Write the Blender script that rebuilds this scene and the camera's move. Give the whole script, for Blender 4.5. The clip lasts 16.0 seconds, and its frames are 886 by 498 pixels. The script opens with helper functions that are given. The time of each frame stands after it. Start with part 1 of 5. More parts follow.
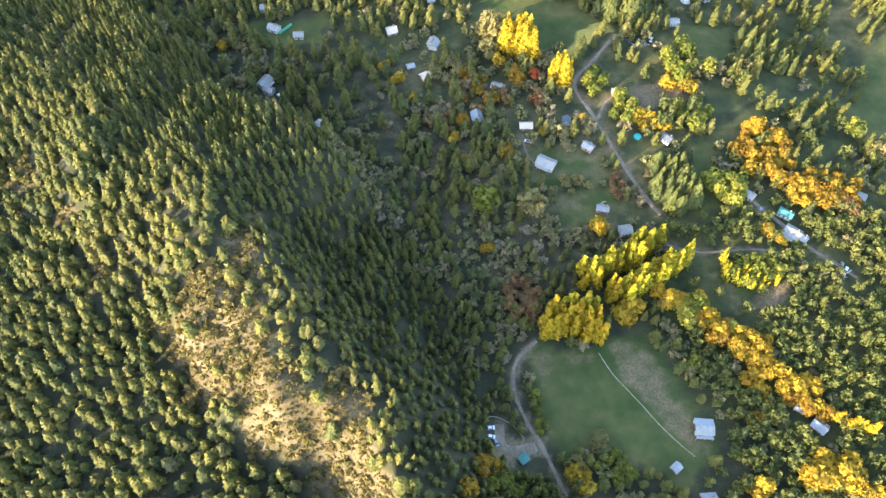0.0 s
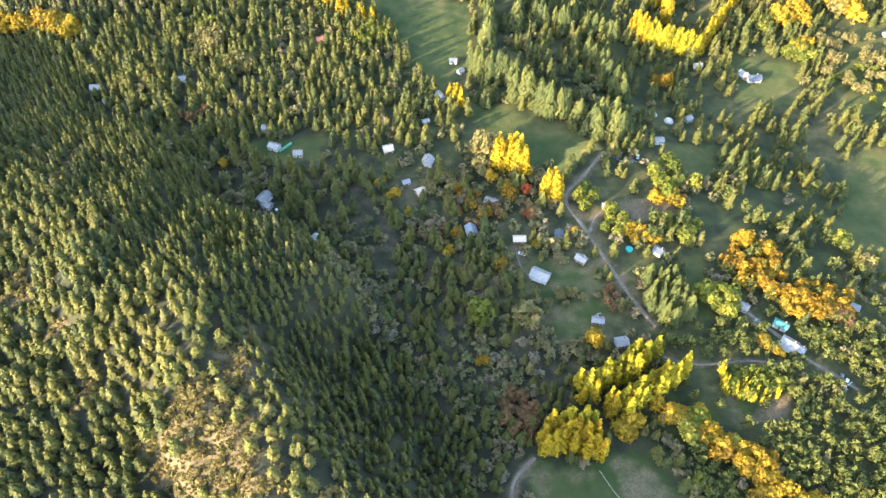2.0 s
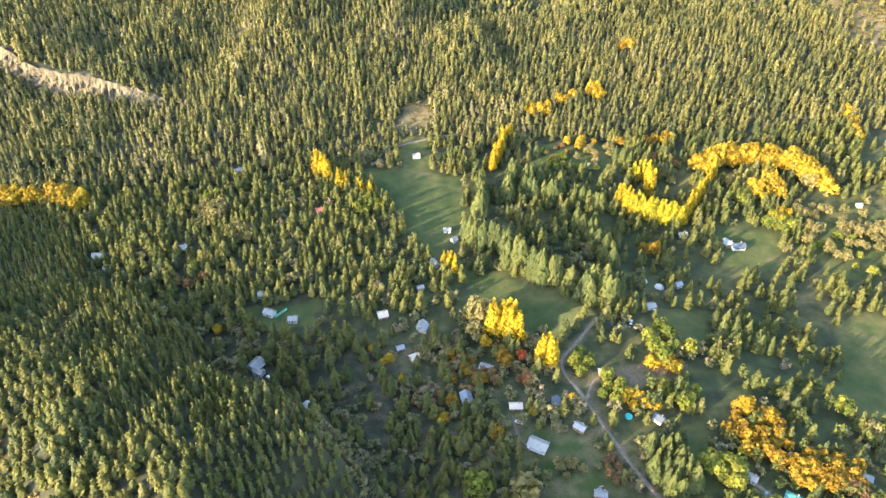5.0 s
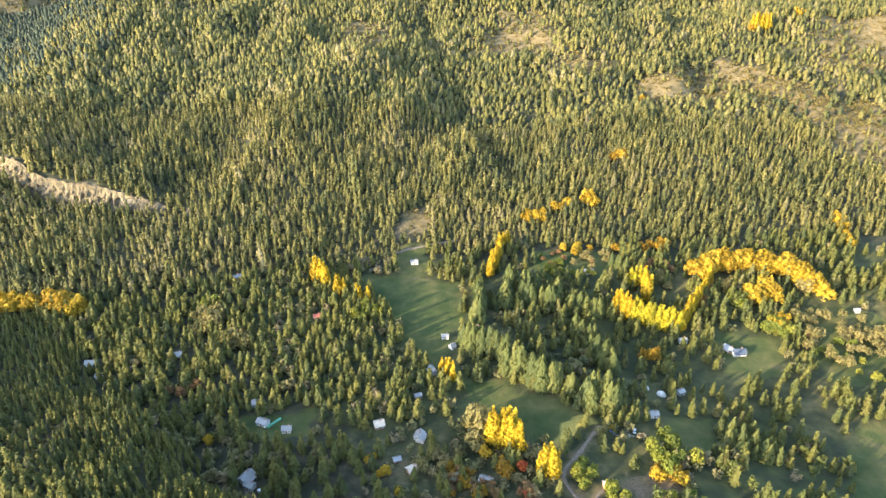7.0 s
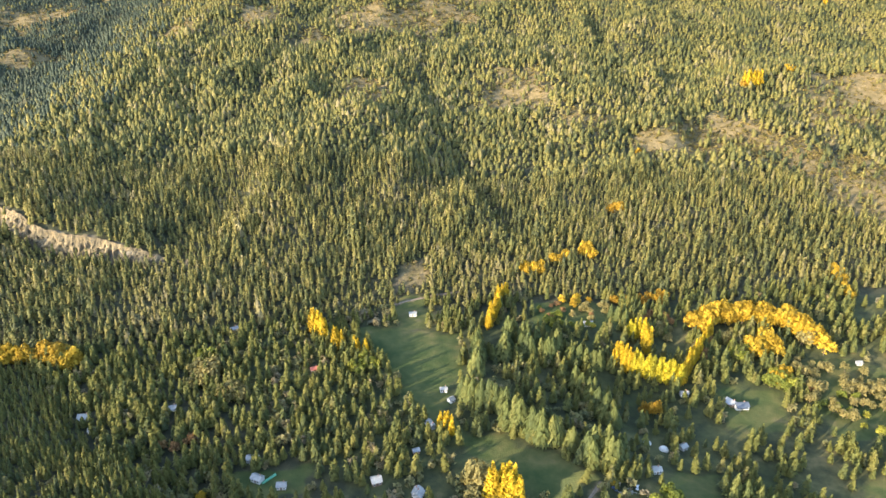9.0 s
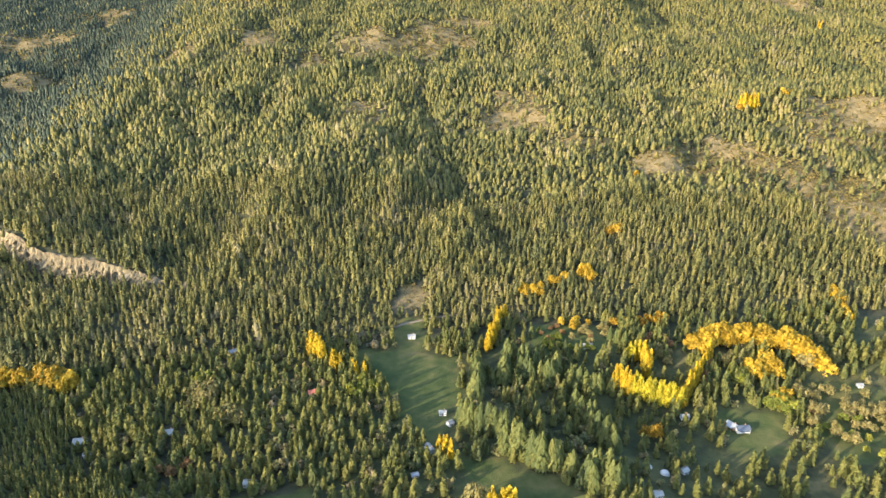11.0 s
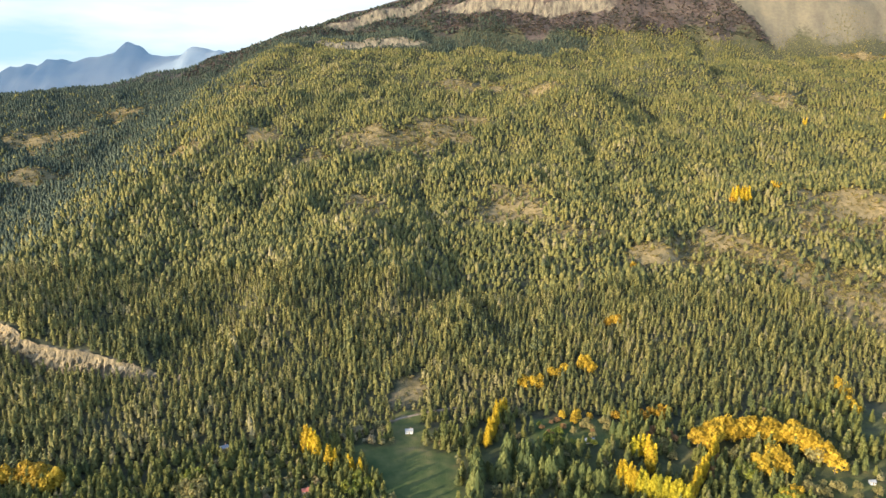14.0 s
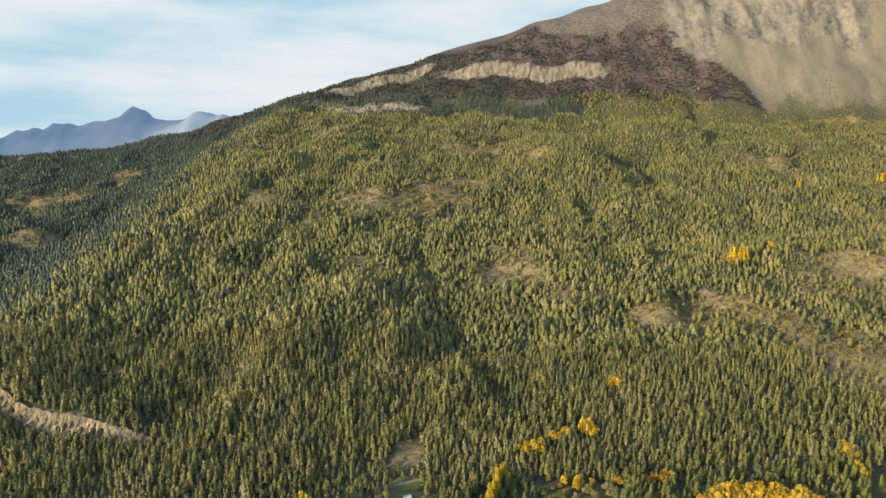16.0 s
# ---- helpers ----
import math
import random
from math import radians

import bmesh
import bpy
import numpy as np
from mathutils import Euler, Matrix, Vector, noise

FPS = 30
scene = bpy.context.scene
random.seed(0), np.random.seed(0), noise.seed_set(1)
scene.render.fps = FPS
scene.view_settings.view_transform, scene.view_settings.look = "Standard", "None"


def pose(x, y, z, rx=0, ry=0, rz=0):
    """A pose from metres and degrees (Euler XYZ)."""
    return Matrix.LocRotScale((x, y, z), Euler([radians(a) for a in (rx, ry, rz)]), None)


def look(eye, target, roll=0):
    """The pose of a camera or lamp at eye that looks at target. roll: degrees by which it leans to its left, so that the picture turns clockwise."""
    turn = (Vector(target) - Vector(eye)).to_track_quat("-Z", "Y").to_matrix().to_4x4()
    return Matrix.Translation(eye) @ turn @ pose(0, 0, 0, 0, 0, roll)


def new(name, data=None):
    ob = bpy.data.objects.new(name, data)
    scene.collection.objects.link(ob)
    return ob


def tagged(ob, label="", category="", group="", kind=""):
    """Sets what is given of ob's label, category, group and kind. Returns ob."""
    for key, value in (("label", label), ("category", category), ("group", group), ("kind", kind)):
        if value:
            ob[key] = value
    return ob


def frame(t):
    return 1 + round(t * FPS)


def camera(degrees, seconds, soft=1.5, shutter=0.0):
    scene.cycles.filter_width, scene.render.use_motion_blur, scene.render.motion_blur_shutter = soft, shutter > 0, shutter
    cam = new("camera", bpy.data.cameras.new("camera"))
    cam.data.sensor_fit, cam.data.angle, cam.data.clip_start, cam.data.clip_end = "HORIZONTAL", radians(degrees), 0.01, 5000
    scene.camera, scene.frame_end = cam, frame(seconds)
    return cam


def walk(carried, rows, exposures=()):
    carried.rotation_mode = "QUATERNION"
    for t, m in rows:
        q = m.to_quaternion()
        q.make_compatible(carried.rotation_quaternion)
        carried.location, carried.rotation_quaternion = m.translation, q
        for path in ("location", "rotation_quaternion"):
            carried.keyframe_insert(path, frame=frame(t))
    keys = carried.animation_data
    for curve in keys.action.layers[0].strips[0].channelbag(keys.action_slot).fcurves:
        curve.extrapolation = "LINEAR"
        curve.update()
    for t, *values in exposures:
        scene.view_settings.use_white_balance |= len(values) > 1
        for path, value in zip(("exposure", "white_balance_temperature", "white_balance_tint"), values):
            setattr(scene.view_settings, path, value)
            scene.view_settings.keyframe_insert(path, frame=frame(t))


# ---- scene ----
# ---- camera: a drone hovering over the valley, tilting up ----
EYE = Vector((0, 0, 300))


def aim(yaw, pitch, roll):
    """A pose at EYE that looks yaw degrees to the left of north and pitch degrees up."""
    y, p = radians(yaw), radians(pitch)
    ahead = Vector((-math.sin(y) * math.cos(p), math.cos(y) * math.cos(p), math.sin(p)))
    return look(EYE, EYE + 1000 * ahead, roll)


PATH = [
    (0, aim(-0.010, -59.254, -0.631)),
    (0.5, aim(-0.268, -56.907, -0.475)),
    (1, aim(-0.489, -54.600, -0.336)),
    (1.5, aim(-0.659, -52.285, -0.248)),
    (2, aim(-0.842, -50.006, -0.142)),
    (2.5, aim(-0.977, -47.723, -0.105)),
    (3, aim(-1.105, -45.474, -0.035)),
    (3.5, aim(-1.197, -43.213, -0.018)),
    (4, aim(-1.311, -40.962, 0.059)),
    (6.5, aim(-1.592, -29.748, 0.163)),
    (7, aim(-1.642, -27.654, 0.153)),
    (7.5, aim(-1.683, -25.419, 0.200)),
    (8, aim(-1.723, -23.783, 0.230)),
    (8.2, aim(-1.723, -23.623, 0.230)),
    (10.3, aim(-1.818, -22.647, 0.204)),
    (10.5, aim(-1.818, -22.407, 0.204)),
    (11, aim(-1.849, -21.542, 0.206)),
    (11.5, aim(-1.870, -20.287, 0.163)),
    (12, aim(-1.887, -19.043, 0.199)),
    (12.5, aim(-1.921, -17.795, 0.210)),
    (13, aim(-1.939, -16.536, 0.192)),
    (13.5, aim(-1.967, -15.284, 0.191)),
    (14, aim(-1.986, -14.023, 0.173)),
    (14.5, aim(-2.019, -12.766, 0.164)),
    (15, aim(-2.031, -11.514, 0.151)),
    (15.5, aim(-2.041, -10.259, 0.141)),
    (16, aim(-2.068, -9.009, 0.140)),
]
cam = camera(65.13, 16.0, soft=1.45)
walk(cam, PATH, exposures=[(0.0, 3.62), (2.5, 3.64), (4.5, 3.54), (7.0, 3.28), (11.0, 3.01), (13.5, 2.80), (16.0, 2.29)])

# ---- sky, sun and clouds ----
SUN_HEIGHT, SUN_TURN = 14.2, 234.0  # degrees above the horizon, and clockwise from north
world = bpy.data.worlds.new("sky")
world.use_nodes = True
scene.world = world
sky = world.node_tree.nodes.new("ShaderNodeTexSky")
sky.sky_type, sky.sun_disc = "NISHITA", False
sky.sun_elevation, sky.sun_rotation = radians(SUN_HEIGHT), radians(SUN_TURN)
sky.altitude, sky.dust_density = 600, 1.6
back = world.node_tree.nodes["Background"]
back.inputs["Strength"].default_value = 0.15
world.node_tree.links.new(sky.outputs[0], back.inputs["Color"])

sun_data = bpy.data.lights.new("sun", "SUN")
sun_data.energy, sun_data.angle, sun_data.color = 2.4, radians(0.6), (1.0, 0.85, 0.58)
sun_way = Vector((math.sin(radians(SUN_TURN)) * math.cos(radians(SUN_HEIGHT)),
                  math.cos(radians(SUN_TURN)) * math.cos(radians(SUN_HEIGHT)), math.sin(radians(SUN_HEIGHT))))
sun = new("sun", sun_data)
sun.matrix_world = look(sun_way * 1000, (0, 0, 0))


# ---- materials ----
class Nodes:
    """A short hand for building node materials."""

    def __init__(self, name):
        self.mat = bpy.data.materials.new(name)
        self.mat.use_nodes = True
        self.tree = self.mat.node_tree
        self.bsdf = self.tree.nodes["Principled BSDF"]
        self.out = self.tree.nodes["Material Output"]

    def add(self, kind, **values):
        node = self.tree.nodes.new(kind)
        for key, value in values.items():
            if key in node.inputs:
                self.feed(node.inputs[key], value)
        return node

    def feed(self, socket, value):
        if isinstance(value, bpy.types.NodeSocket):
            self.tree.links.new(value, socket)
        else:
            socket.default_value = value

    def noise(self, scale, detail=4.0, rough=0.55, object_space=False):
        place = self.add("ShaderNodeTexCoord").outputs["Object"] if object_space else self.add("ShaderNodeNewGeometry").outputs["Position"]
        return self.add("ShaderNodeTexNoise", Vector=place, Scale=scale, Detail=detail, Roughness=rough).outputs["Fac"]

    def span(self, value, a, b, c=0.0, d=1.0):
        node = self.add("ShaderNodeMapRange")
        for n, v in zip((0, 1, 2, 3, 4), (value, a, b, c, d)):
            self.feed(node.inputs[n], v)
        return node.outputs[0]

    def math(self, how, a, b=0.0):
        node = self.add("ShaderNodeMath")
        node.operation = how
        self.feed(node.inputs[0], a), self.feed(node.inputs[1], b)
        return node.outputs[0]

    def mix(self, part, a, b):
        node = self.add("ShaderNodeMix")
        node.data_type = "RGBA"
        self.feed(node.inputs[0], part)
        for n, v in ((6, a), (7, b)):
            self.feed(node.inputs[n], v if isinstance(v, bpy.types.NodeSocket) else (*v, 1))
        return node.outputs[2]

    def ramp(self, value, *stops):
        node = self.add("ShaderNodeValToRGB", Fac=value)
        band = node.color_ramp
        while len(band.elements) < len(stops):
            band.elements.new(0.5)
        for element, (at, colour) in zip(band.elements, stops):
            element.position, element.color = at, (*colour, 1)
        return node.outputs[0]

    def attribute(self, name):
        node = self.add("ShaderNodeAttribute")
        node.attribute_name = name
        return node.outputs["Fac"]

    def bump(self, height, strength=0.5, distance=0.1):
        return self.add("ShaderNodeBump", Height=height, Strength=strength, Distance=distance).outputs["Normal"]


def ground_material():
    n = Nodes("ground")
    broad, fine, grain = n.noise(0.012), n.noise(0.09, 6), n.noise(0.9, 5)
    floor = n.ramp(n.math("ADD", n.math("MULTIPLY", fine, 0.7), n.math("MULTIPLY", grain, 0.3)),
                   (0.3, (0.018, 0.021, 0.012)), (0.52, (0.036, 0.036, 0.020)), (0.72, (0.072, 0.060, 0.034)))
    grass = n.ramp(n.math("ADD", n.math("MULTIPLY", fine, 0.5), n.math("MULTIPLY", broad, 0.5)),
                   (0.38, (0.027, 0.041, 0.012)), (0.48, (0.044, 0.054, 0.017)), (0.57, (0.068, 0.066, 0.023)), (0.66, (0.100, 0.082, 0.036)))
    rock = n.ramp(n.math("ADD", n.math("MULTIPLY", fine, 0.45), n.math("MULTIPLY", grain, 0.55)),
                  (0.36, (0.048, 0.040, 0.018)), (0.5, (0.105, 0.080, 0.038)), (0.64, (0.180, 0.136, 0.076)))
    dirt = n.ramp(grain, (0.35, (0.085, 0.06, 0.036)), (0.65, (0.15, 0.112, 0.07)))
    heath = n.ramp(n.math("ADD", n.math("MULTIPLY", fine, 0.5), n.math("MULTIPLY", broad, 0.5)), (0.4, (0.017, 0.017, 0.016)), (0.5, (0.033, 0.025, 0.025)), (0.6, (0.050, 0.040, 0.035)))
    place = n.add("ShaderNodeNewGeometry").outputs["Position"]
    joints = n.add("ShaderNodeMapping", Vector=place, Scale=(0.09, 0.09, 0.012)).outputs[0]
    chalk = n.ramp(n.add("ShaderNodeTexNoise", Vector=joints, Scale=1.0, Detail=7.0, Roughness=0.7).outputs["Fac"],
                   (0.36, (0.032, 0.029, 0.025)), (0.5, (0.074, 0.066, 0.053)), (0.64, (0.118, 0.103, 0.078)))
    scree = n.add("ShaderNodeMapping", Vector=place, Scale=(0.02, 0.006, 0.006)).outputs[0]
    slides = n.add("ShaderNodeTexNoise", Vector=scree, Scale=1.0, Detail=8.0, Roughness=0.6).outputs["Fac"]
    stone = n.ramp(n.math("ADD", n.math("MULTIPLY", slides, 0.7), n.math("MULTIPLY", fine, 0.3)),
                   (0.36, (0.050, 0.046, 0.037)), (0.5, (0.068, 0.062, 0.047)), (0.62, (0.086, 0.076, 0.055)))
    edge = lambda name: n.span(n.math("ADD", n.attribute(name), n.math("MULTIPLY", n.math("SUBTRACT", fine, 0.5), 0.9)), 0.3, 0.7)
    colour = n.mix(edge("meadow"), floor, grass)
    # Sunlight falling on a strip of meadow grass, painted as pale straw.
    straw = n.ramp(grain, (0.35, (0.19, 0.155, 0.038)), (0.65, (0.28, 0.225, 0.06)))
    colour = n.mix(edge("sunlit_grass"), colour, straw)
    colour = n.mix(edge("dirt"), colour, dirt)
    colour = n.mix(edge("heath"), colour, heath)
    colour = n.mix(edge("stone"), colour, stone)
    # The shade inside the rock faces' gullies is painted as near-black upright streaks.
    faces = n.add("ShaderNodeMapping", Vector=place, Scale=(0.030, 0.008, 0.013)).outputs[0]
    gullies = n.add("ShaderNodeTexNoise", Vector=faces, Scale=1.0, Detail=5.0, Roughness=0.6).outputs["Fac"]
    blocks = n.noise(0.05, 8, 0.75)
    wall = n.ramp(n.math("ADD", n.math("MULTIPLY", gullies, 0.52), n.math("MULTIPLY", blocks, 0.48)),
                  (0.37, (0.012, 0.013, 0.016)), (0.42, (0.040, 0.039, 0.037)), (0.49, (0.066, 0.061, 0.052)), (0.60, (0.100, 0.090, 0.070)))
    colour = n.mix(edge("cliff"), colour, wall)
    colour = n.mix(edge("rock"), colour, rock)
    colour = n.mix(edge("chalk"), colour, chalk)
    crag = n.ramp(n.math("ADD", n.math("MULTIPLY", fine, 0.5), n.math("MULTIPLY", grain, 0.5)),
                  (0.36, (0.036, 0.030, 0.015)), (0.5, (0.070, 0.054, 0.029)), (0.64, (0.125, 0.097, 0.058)))
    colour = n.mix(edge("crag"), colour, crag)
    n.feed(n.bsdf.inputs["Base Color"], colour)
    n.feed(n.bsdf.inputs["Roughness"], 0.95)
    n.feed(n.bsdf.inputs["Specular IOR Level"], 0.15)
    n.feed(n.bsdf.inputs["Normal"], n.bump(n.math("ADD", fine, n.math("MULTIPLY", grain, 0.4)), 0.7, 1.0))
    return n.mat


def leaf_material(name, *colours, own="tone", glow=0.35):
    """Foliage: colours from dull to bright, picked tree by tree and mottled leaf by leaf; light passes through in part."""
    n = Nodes(name)
    pick = n.attribute("tone") if own == "tone" else n.add("ShaderNodeObjectInfo").outputs["Random"]
    leaf = n.add("ShaderNodeNewGeometry").outputs["Random Per Island"]
    mottled = n.math("ADD", n.math("MULTIPLY", pick, 0.62), n.math("MULTIPLY", leaf, 0.22))
    mottled = n.math("ADD", mottled, n.math("MULTIPLY", n.noise(0.5, 3), 0.16))
    stops = [(i / max(1, len(colours) - 1) * 0.8 + 0.1, c) for i, c in enumerate(colours)]
    colour = n.ramp(mottled, *stops)
    n.feed(n.bsdf.inputs["Base Color"], colour)
    n.feed(n.bsdf.inputs["Roughness"], 0.75)
    n.feed(n.bsdf.inputs["Specular IOR Level"], 0.2)
    through_leaf = n.add("ShaderNodeBsdfTranslucent", Color=colour)
    both = n.add("ShaderNodeMixShader", Fac=glow)
    n.tree.links.new(n.bsdf.outputs[0], both.inputs[1])
    n.tree.links.new(through_leaf.outputs[0], both.inputs[2])
    n.tree.links.new(both.outputs[0], n.out.inputs["Surface"])
    return n.mat


def plain_material(name, colour, rough=0.7, metal=0.0, spread=0.25, scale=3.0):
    n = Nodes(name)
    grain = n.noise(scale, 6)
    wear = n.noise(scale * 0.2, 3)
    dark = tuple(c * (1 - spread) for c in colour)
    pale = tuple(min(1, c * (1 + 0.5 * spread)) for c in colour)
    n.feed(n.bsdf.inputs["Base Color"], n.mix(n.span(n.math("ADD", grain, wear), 0.75, 1.25), dark, pale))
    n.feed(n.bsdf.inputs["Roughness"], rough)
    n.feed(n.bsdf.inputs["Metallic"], metal)
    n.feed(n.bsdf.inputs["Normal"], n.bump(grain, 0.3, 0.02))
    return n.mat


GROUND = ground_material()
CONIFER = leaf_material("conifer needles", (0.048, 0.058, 0.025), (0.068, 0.076, 0.022), (0.088, 0.088, 0.021), (0.105, 0.097, 0.024), (0.120, 0.110, 0.050), glow=0.3)
PINE = leaf_material("pine needles", (0.052, 0.064, 0.022), (0.074, 0.084, 0.022), (0.096, 0.101, 0.024), (0.112, 0.108, 0.030), glow=0.3)
SCRUB = leaf_material("mixed scrub leaves", (0.06, 0.07, 0.034), (0.115, 0.115, 0.046), (0.165, 0.145, 0.062), (0.18, 0.136, 0.075), (0.175, 0.165, 0.115))
STRAW = leaf_material("dry straw bushes", (0.048, 0.050, 0.016), (0.092, 0.080, 0.022), (0.142, 0.108, 0.032), (0.18, 0.138, 0.06))
HILL_CONIFER = leaf_material("hill conifer needles", (0.039, 0.045, 0.021), (0.070, 0.072, 0.024), (0.101, 0.092, 0.026), (0.125, 0.108, 0.034), (0.140, 0.119, 0.064), glow=0.25)
HEATHER = leaf_material("heath scrub leaves", (0.016, 0.024, 0.020), (0.030, 0.034, 0.026), (0.050, 0.038, 0.032), (0.075, 0.050, 0.040))
# Dark mountain-foot needles; the blue-green also paints haze over the side valley.
DARK_HAZE_CONIFER = leaf_material("dark needles with haze blue", (0.018, 0.028, 0.020), (0.031, 0.042, 0.028), (0.050, 0.057, 0.034), glow=0.2)
LEAVES = {
    "yellow_poplar": leaf_material("yellow poplar leaves", (0.24, 0.155, 0.010), (0.33, 0.222, 0.012), (0.40, 0.280, 0.018), own="object"),
    "yellow_tree": leaf_material("golden leaves", (0.20, 0.125, 0.011), (0.29, 0.182, 0.014), (0.36, 0.240, 0.024), own="object"),
    "green_poplar": leaf_material("turning poplar leaves", (0.17, 0.155, 0.014), (0.28, 0.235, 0.016), (0.38, 0.29, 0.016), own="object"),
    "orange_tree": leaf_material("orange leaves", (0.155, 0.085, 0.011), (0.235, 0.136, 0.013), (0.300, 0.190, 0.019), own="object"),
    "red_tree": leaf_material("red leaves", (0.24, 0.05, 0.02), (0.42, 0.10, 0.03), own="object"),
    "brown_tree": leaf_material("russet leaves", (0.10, 0.060, 0.030), (0.17, 0.095, 0.040), (0.21, 0.135, 0.052), own="object"),
    "tan_tree": leaf_material("faded leaves", (0.12, 0.105, 0.036), (0.20, 0.16, 0.06), own="object"),
    "green_tree": leaf_material("green leaves", (0.07, 0.085, 0.016), (0.13, 0.14, 0.02), (0.22, 0.20, 0.03), own="object"),
    "tall_conifer": leaf_material("dark conifer needles", (0.046, 0.060, 0.022), (0.078, 0.090, 0.026), (0.112, 0.112, 0.032), own="object"),
}
BARK = plain_material("bark", (0.11, 0.08, 0.055), 0.95, scale=2.0, spread=0.5)
GRAVEL = plain_material("gravel track", (0.145, 0.112, 0.080), 0.95, scale=0.8, spread=0.45)
ROOFS = {
    "white": plain_material("pale zinc roof", (0.215, 0.21, 0.20), 0.45, 0.15, 0.2),
    "blue": plain_material("blue-grey zinc roof", (0.19, 0.203, 0.225), 0.45, 0.15, 0.2),
    "tan": plain_material("weathered board roof", (0.46, 0.38, 0.30), 0.8),
    "grey": plain_material("grey sheet roof", (0.21, 0.215, 0.225), 0.55, 0.2),
    "dark": plain_material("dark slate roof", (0.06, 0.07, 0.09), 0.6),
    "teal": plain_material("teal painted roof", (0.03, 0.135, 0.12), 0.5),
    "red": plain_material("rust-red roof", (0.36, 0.10, 0.06), 0.6),
}
WALLS = {
    "white": plain_material("white render", (0.46, 0.44, 0.41), 0.9),
    "wood": plain_material("brown boards", (0.22, 0.13, 0.075), 0.8, spread=0.45),
}
DOOR = plain_material("dark door paint", (0.09, 0.06, 0.045), 0.6)
FRAME = plain_material("white window paint", (0.70, 0.70, 0.68), 0.5)
BRICK = plain_material("chimney brick", (0.28, 0.15, 0.10), 0.9)
POST = plain_material("fence wood", (0.27, 0.245, 0.205), 0.9)
glass_nodes = Nodes("window glass")
glass_nodes.feed(glass_nodes.bsdf.inputs["Base Color"], (0.05, 0.06, 0.07, 1))
glass_nodes.feed(glass_nodes.bsdf.inputs["Roughness"], 0.06)
GLASS = glass_nodes.mat

# ---- the lie of the land ----
random.seed(5)
def smooth(v, a, b):
    v = np.clip((v - a) / (b - a), 0, 1)
    return v * v * (3 - 2 * v)


WAVES = [(random.uniform(0, 6.283), random.uniform(0, 6.283), random.uniform(0.75, 1.3)) for _ in range(24)]


def rolling(x, y, size):
    """Soft uneven ground, about -1 to 1, with humps of the given size in metres."""
    out, k = 0 * x, 6.283 / size
    for turn, shift, pace in WAVES:
        out = out + np.sin(k * pace * (x * math.cos(turn) + y * math.sin(turn)) + shift)
    return out / 5.0


def hump(x, y, cx, cy, height, rx, ry, turn=0.0):
    c, s = math.cos(turn), math.sin(turn)
    u, v = ((x - cx) * c + (y - cy) * s) / rx, ((y - cy) * c - (x - cx) * s) / ry
    return height * np.exp(-(u * u + v * v))


def foot_of_hill(x):
    return np.interp(x, [-900, -330, 0, 370, 900], [430, 470, 565, 590, 600])


def cliff_line(x):
    return np.interp(x, [-700, -520, -470, -419, -378, -340, -277, -230], [800, 712, 682, 654, 634, 627, 616, 610])


# rock steps of the mountain: northing, its change per metre east, that at, height, west and east ends
ROCK_STEPS = ((2570, -0.05, -100, 26, -430, 90), (2790, -0.20, 470, 46, 40, 800), (2835, 0.28, -320, 36, -430, 130))

# wooded gullies in the hill: from, to, half-width
GULLIES = [
    (450, 1784, 589, 1797, 25),
    (1019, 2579, 840, 1968, 30),
    (1101, 1976, 1005, 1848, 26),
    (588, 1833, 592, 1714, 24),
    (352, 1479, 332, 1341, 20),
    (421, 1372, 418, 1311, 19),
    (693, 1439, 669, 1348, 20),
    (-2, 1374, 9, 1109, 14),
    (12, 1084, 14, 988, 12),
    (39, 907, 61, 804, 14),
    (62, 770, 92, 678, 12),
    (210, 710, 197, 652, 12),
    (670, 979, 673, 955, 15),
    (422, 1234, 387, 1102, 17),
    (634, 1676, 647, 1533, 22),
    (-415, 883, -365, 832, 14),
    (-169, 776, -136, 733, 13),
    (338, 698, 328, 662, 12),
    (222, 1223, 234, 1129, 18),
    (-159, 1071, -123, 992, 16),
]


def step_back(x, y, line, lean, at):
    """How far behind a rock step's edge points lie."""
    return y - line - lean * (x - at) - 14 * rolling(x, 0 * y, 210) - 5 * rolling(x, 0 * y, 60)


def wood_edge(x):
    """Where the forest ends at the mountain's foot."""
    return np.interp(x, [-500, 97, 450, 770, 1080, 1300, 1720], [2760, 2715, 2672, 2650, 2612, 2590, 2580])


def cliff_foot(x):
    return 2795 + 34 * rolling(x, 0 * x, 260) + 12 * rolling(x, 0 * x, 90) - 0.04 * (x - 1400)


def crag_foot(s):
    """Where the near ridge's bare rock begins on its sunny side."""
    return np.interp(s, [60, 78, 124, 175, 200], [0, -4, -17, -29, -29])


def scree_line(y):
    """The heath's eastern edge on the mountain, against the scree."""
    return np.interp(y, [2600, 2658, 2707, 2754, 2790, 2895], [1290, 1246, 1199, 1127, 1055, 1037])


def heath_top(x):
    """How far up the mountain's face the heath grows."""
    return np.interp(x, [300, 470, 527, 792, 1037, 1100], [3500, 3250, 3017, 2932, 2895, 2890])


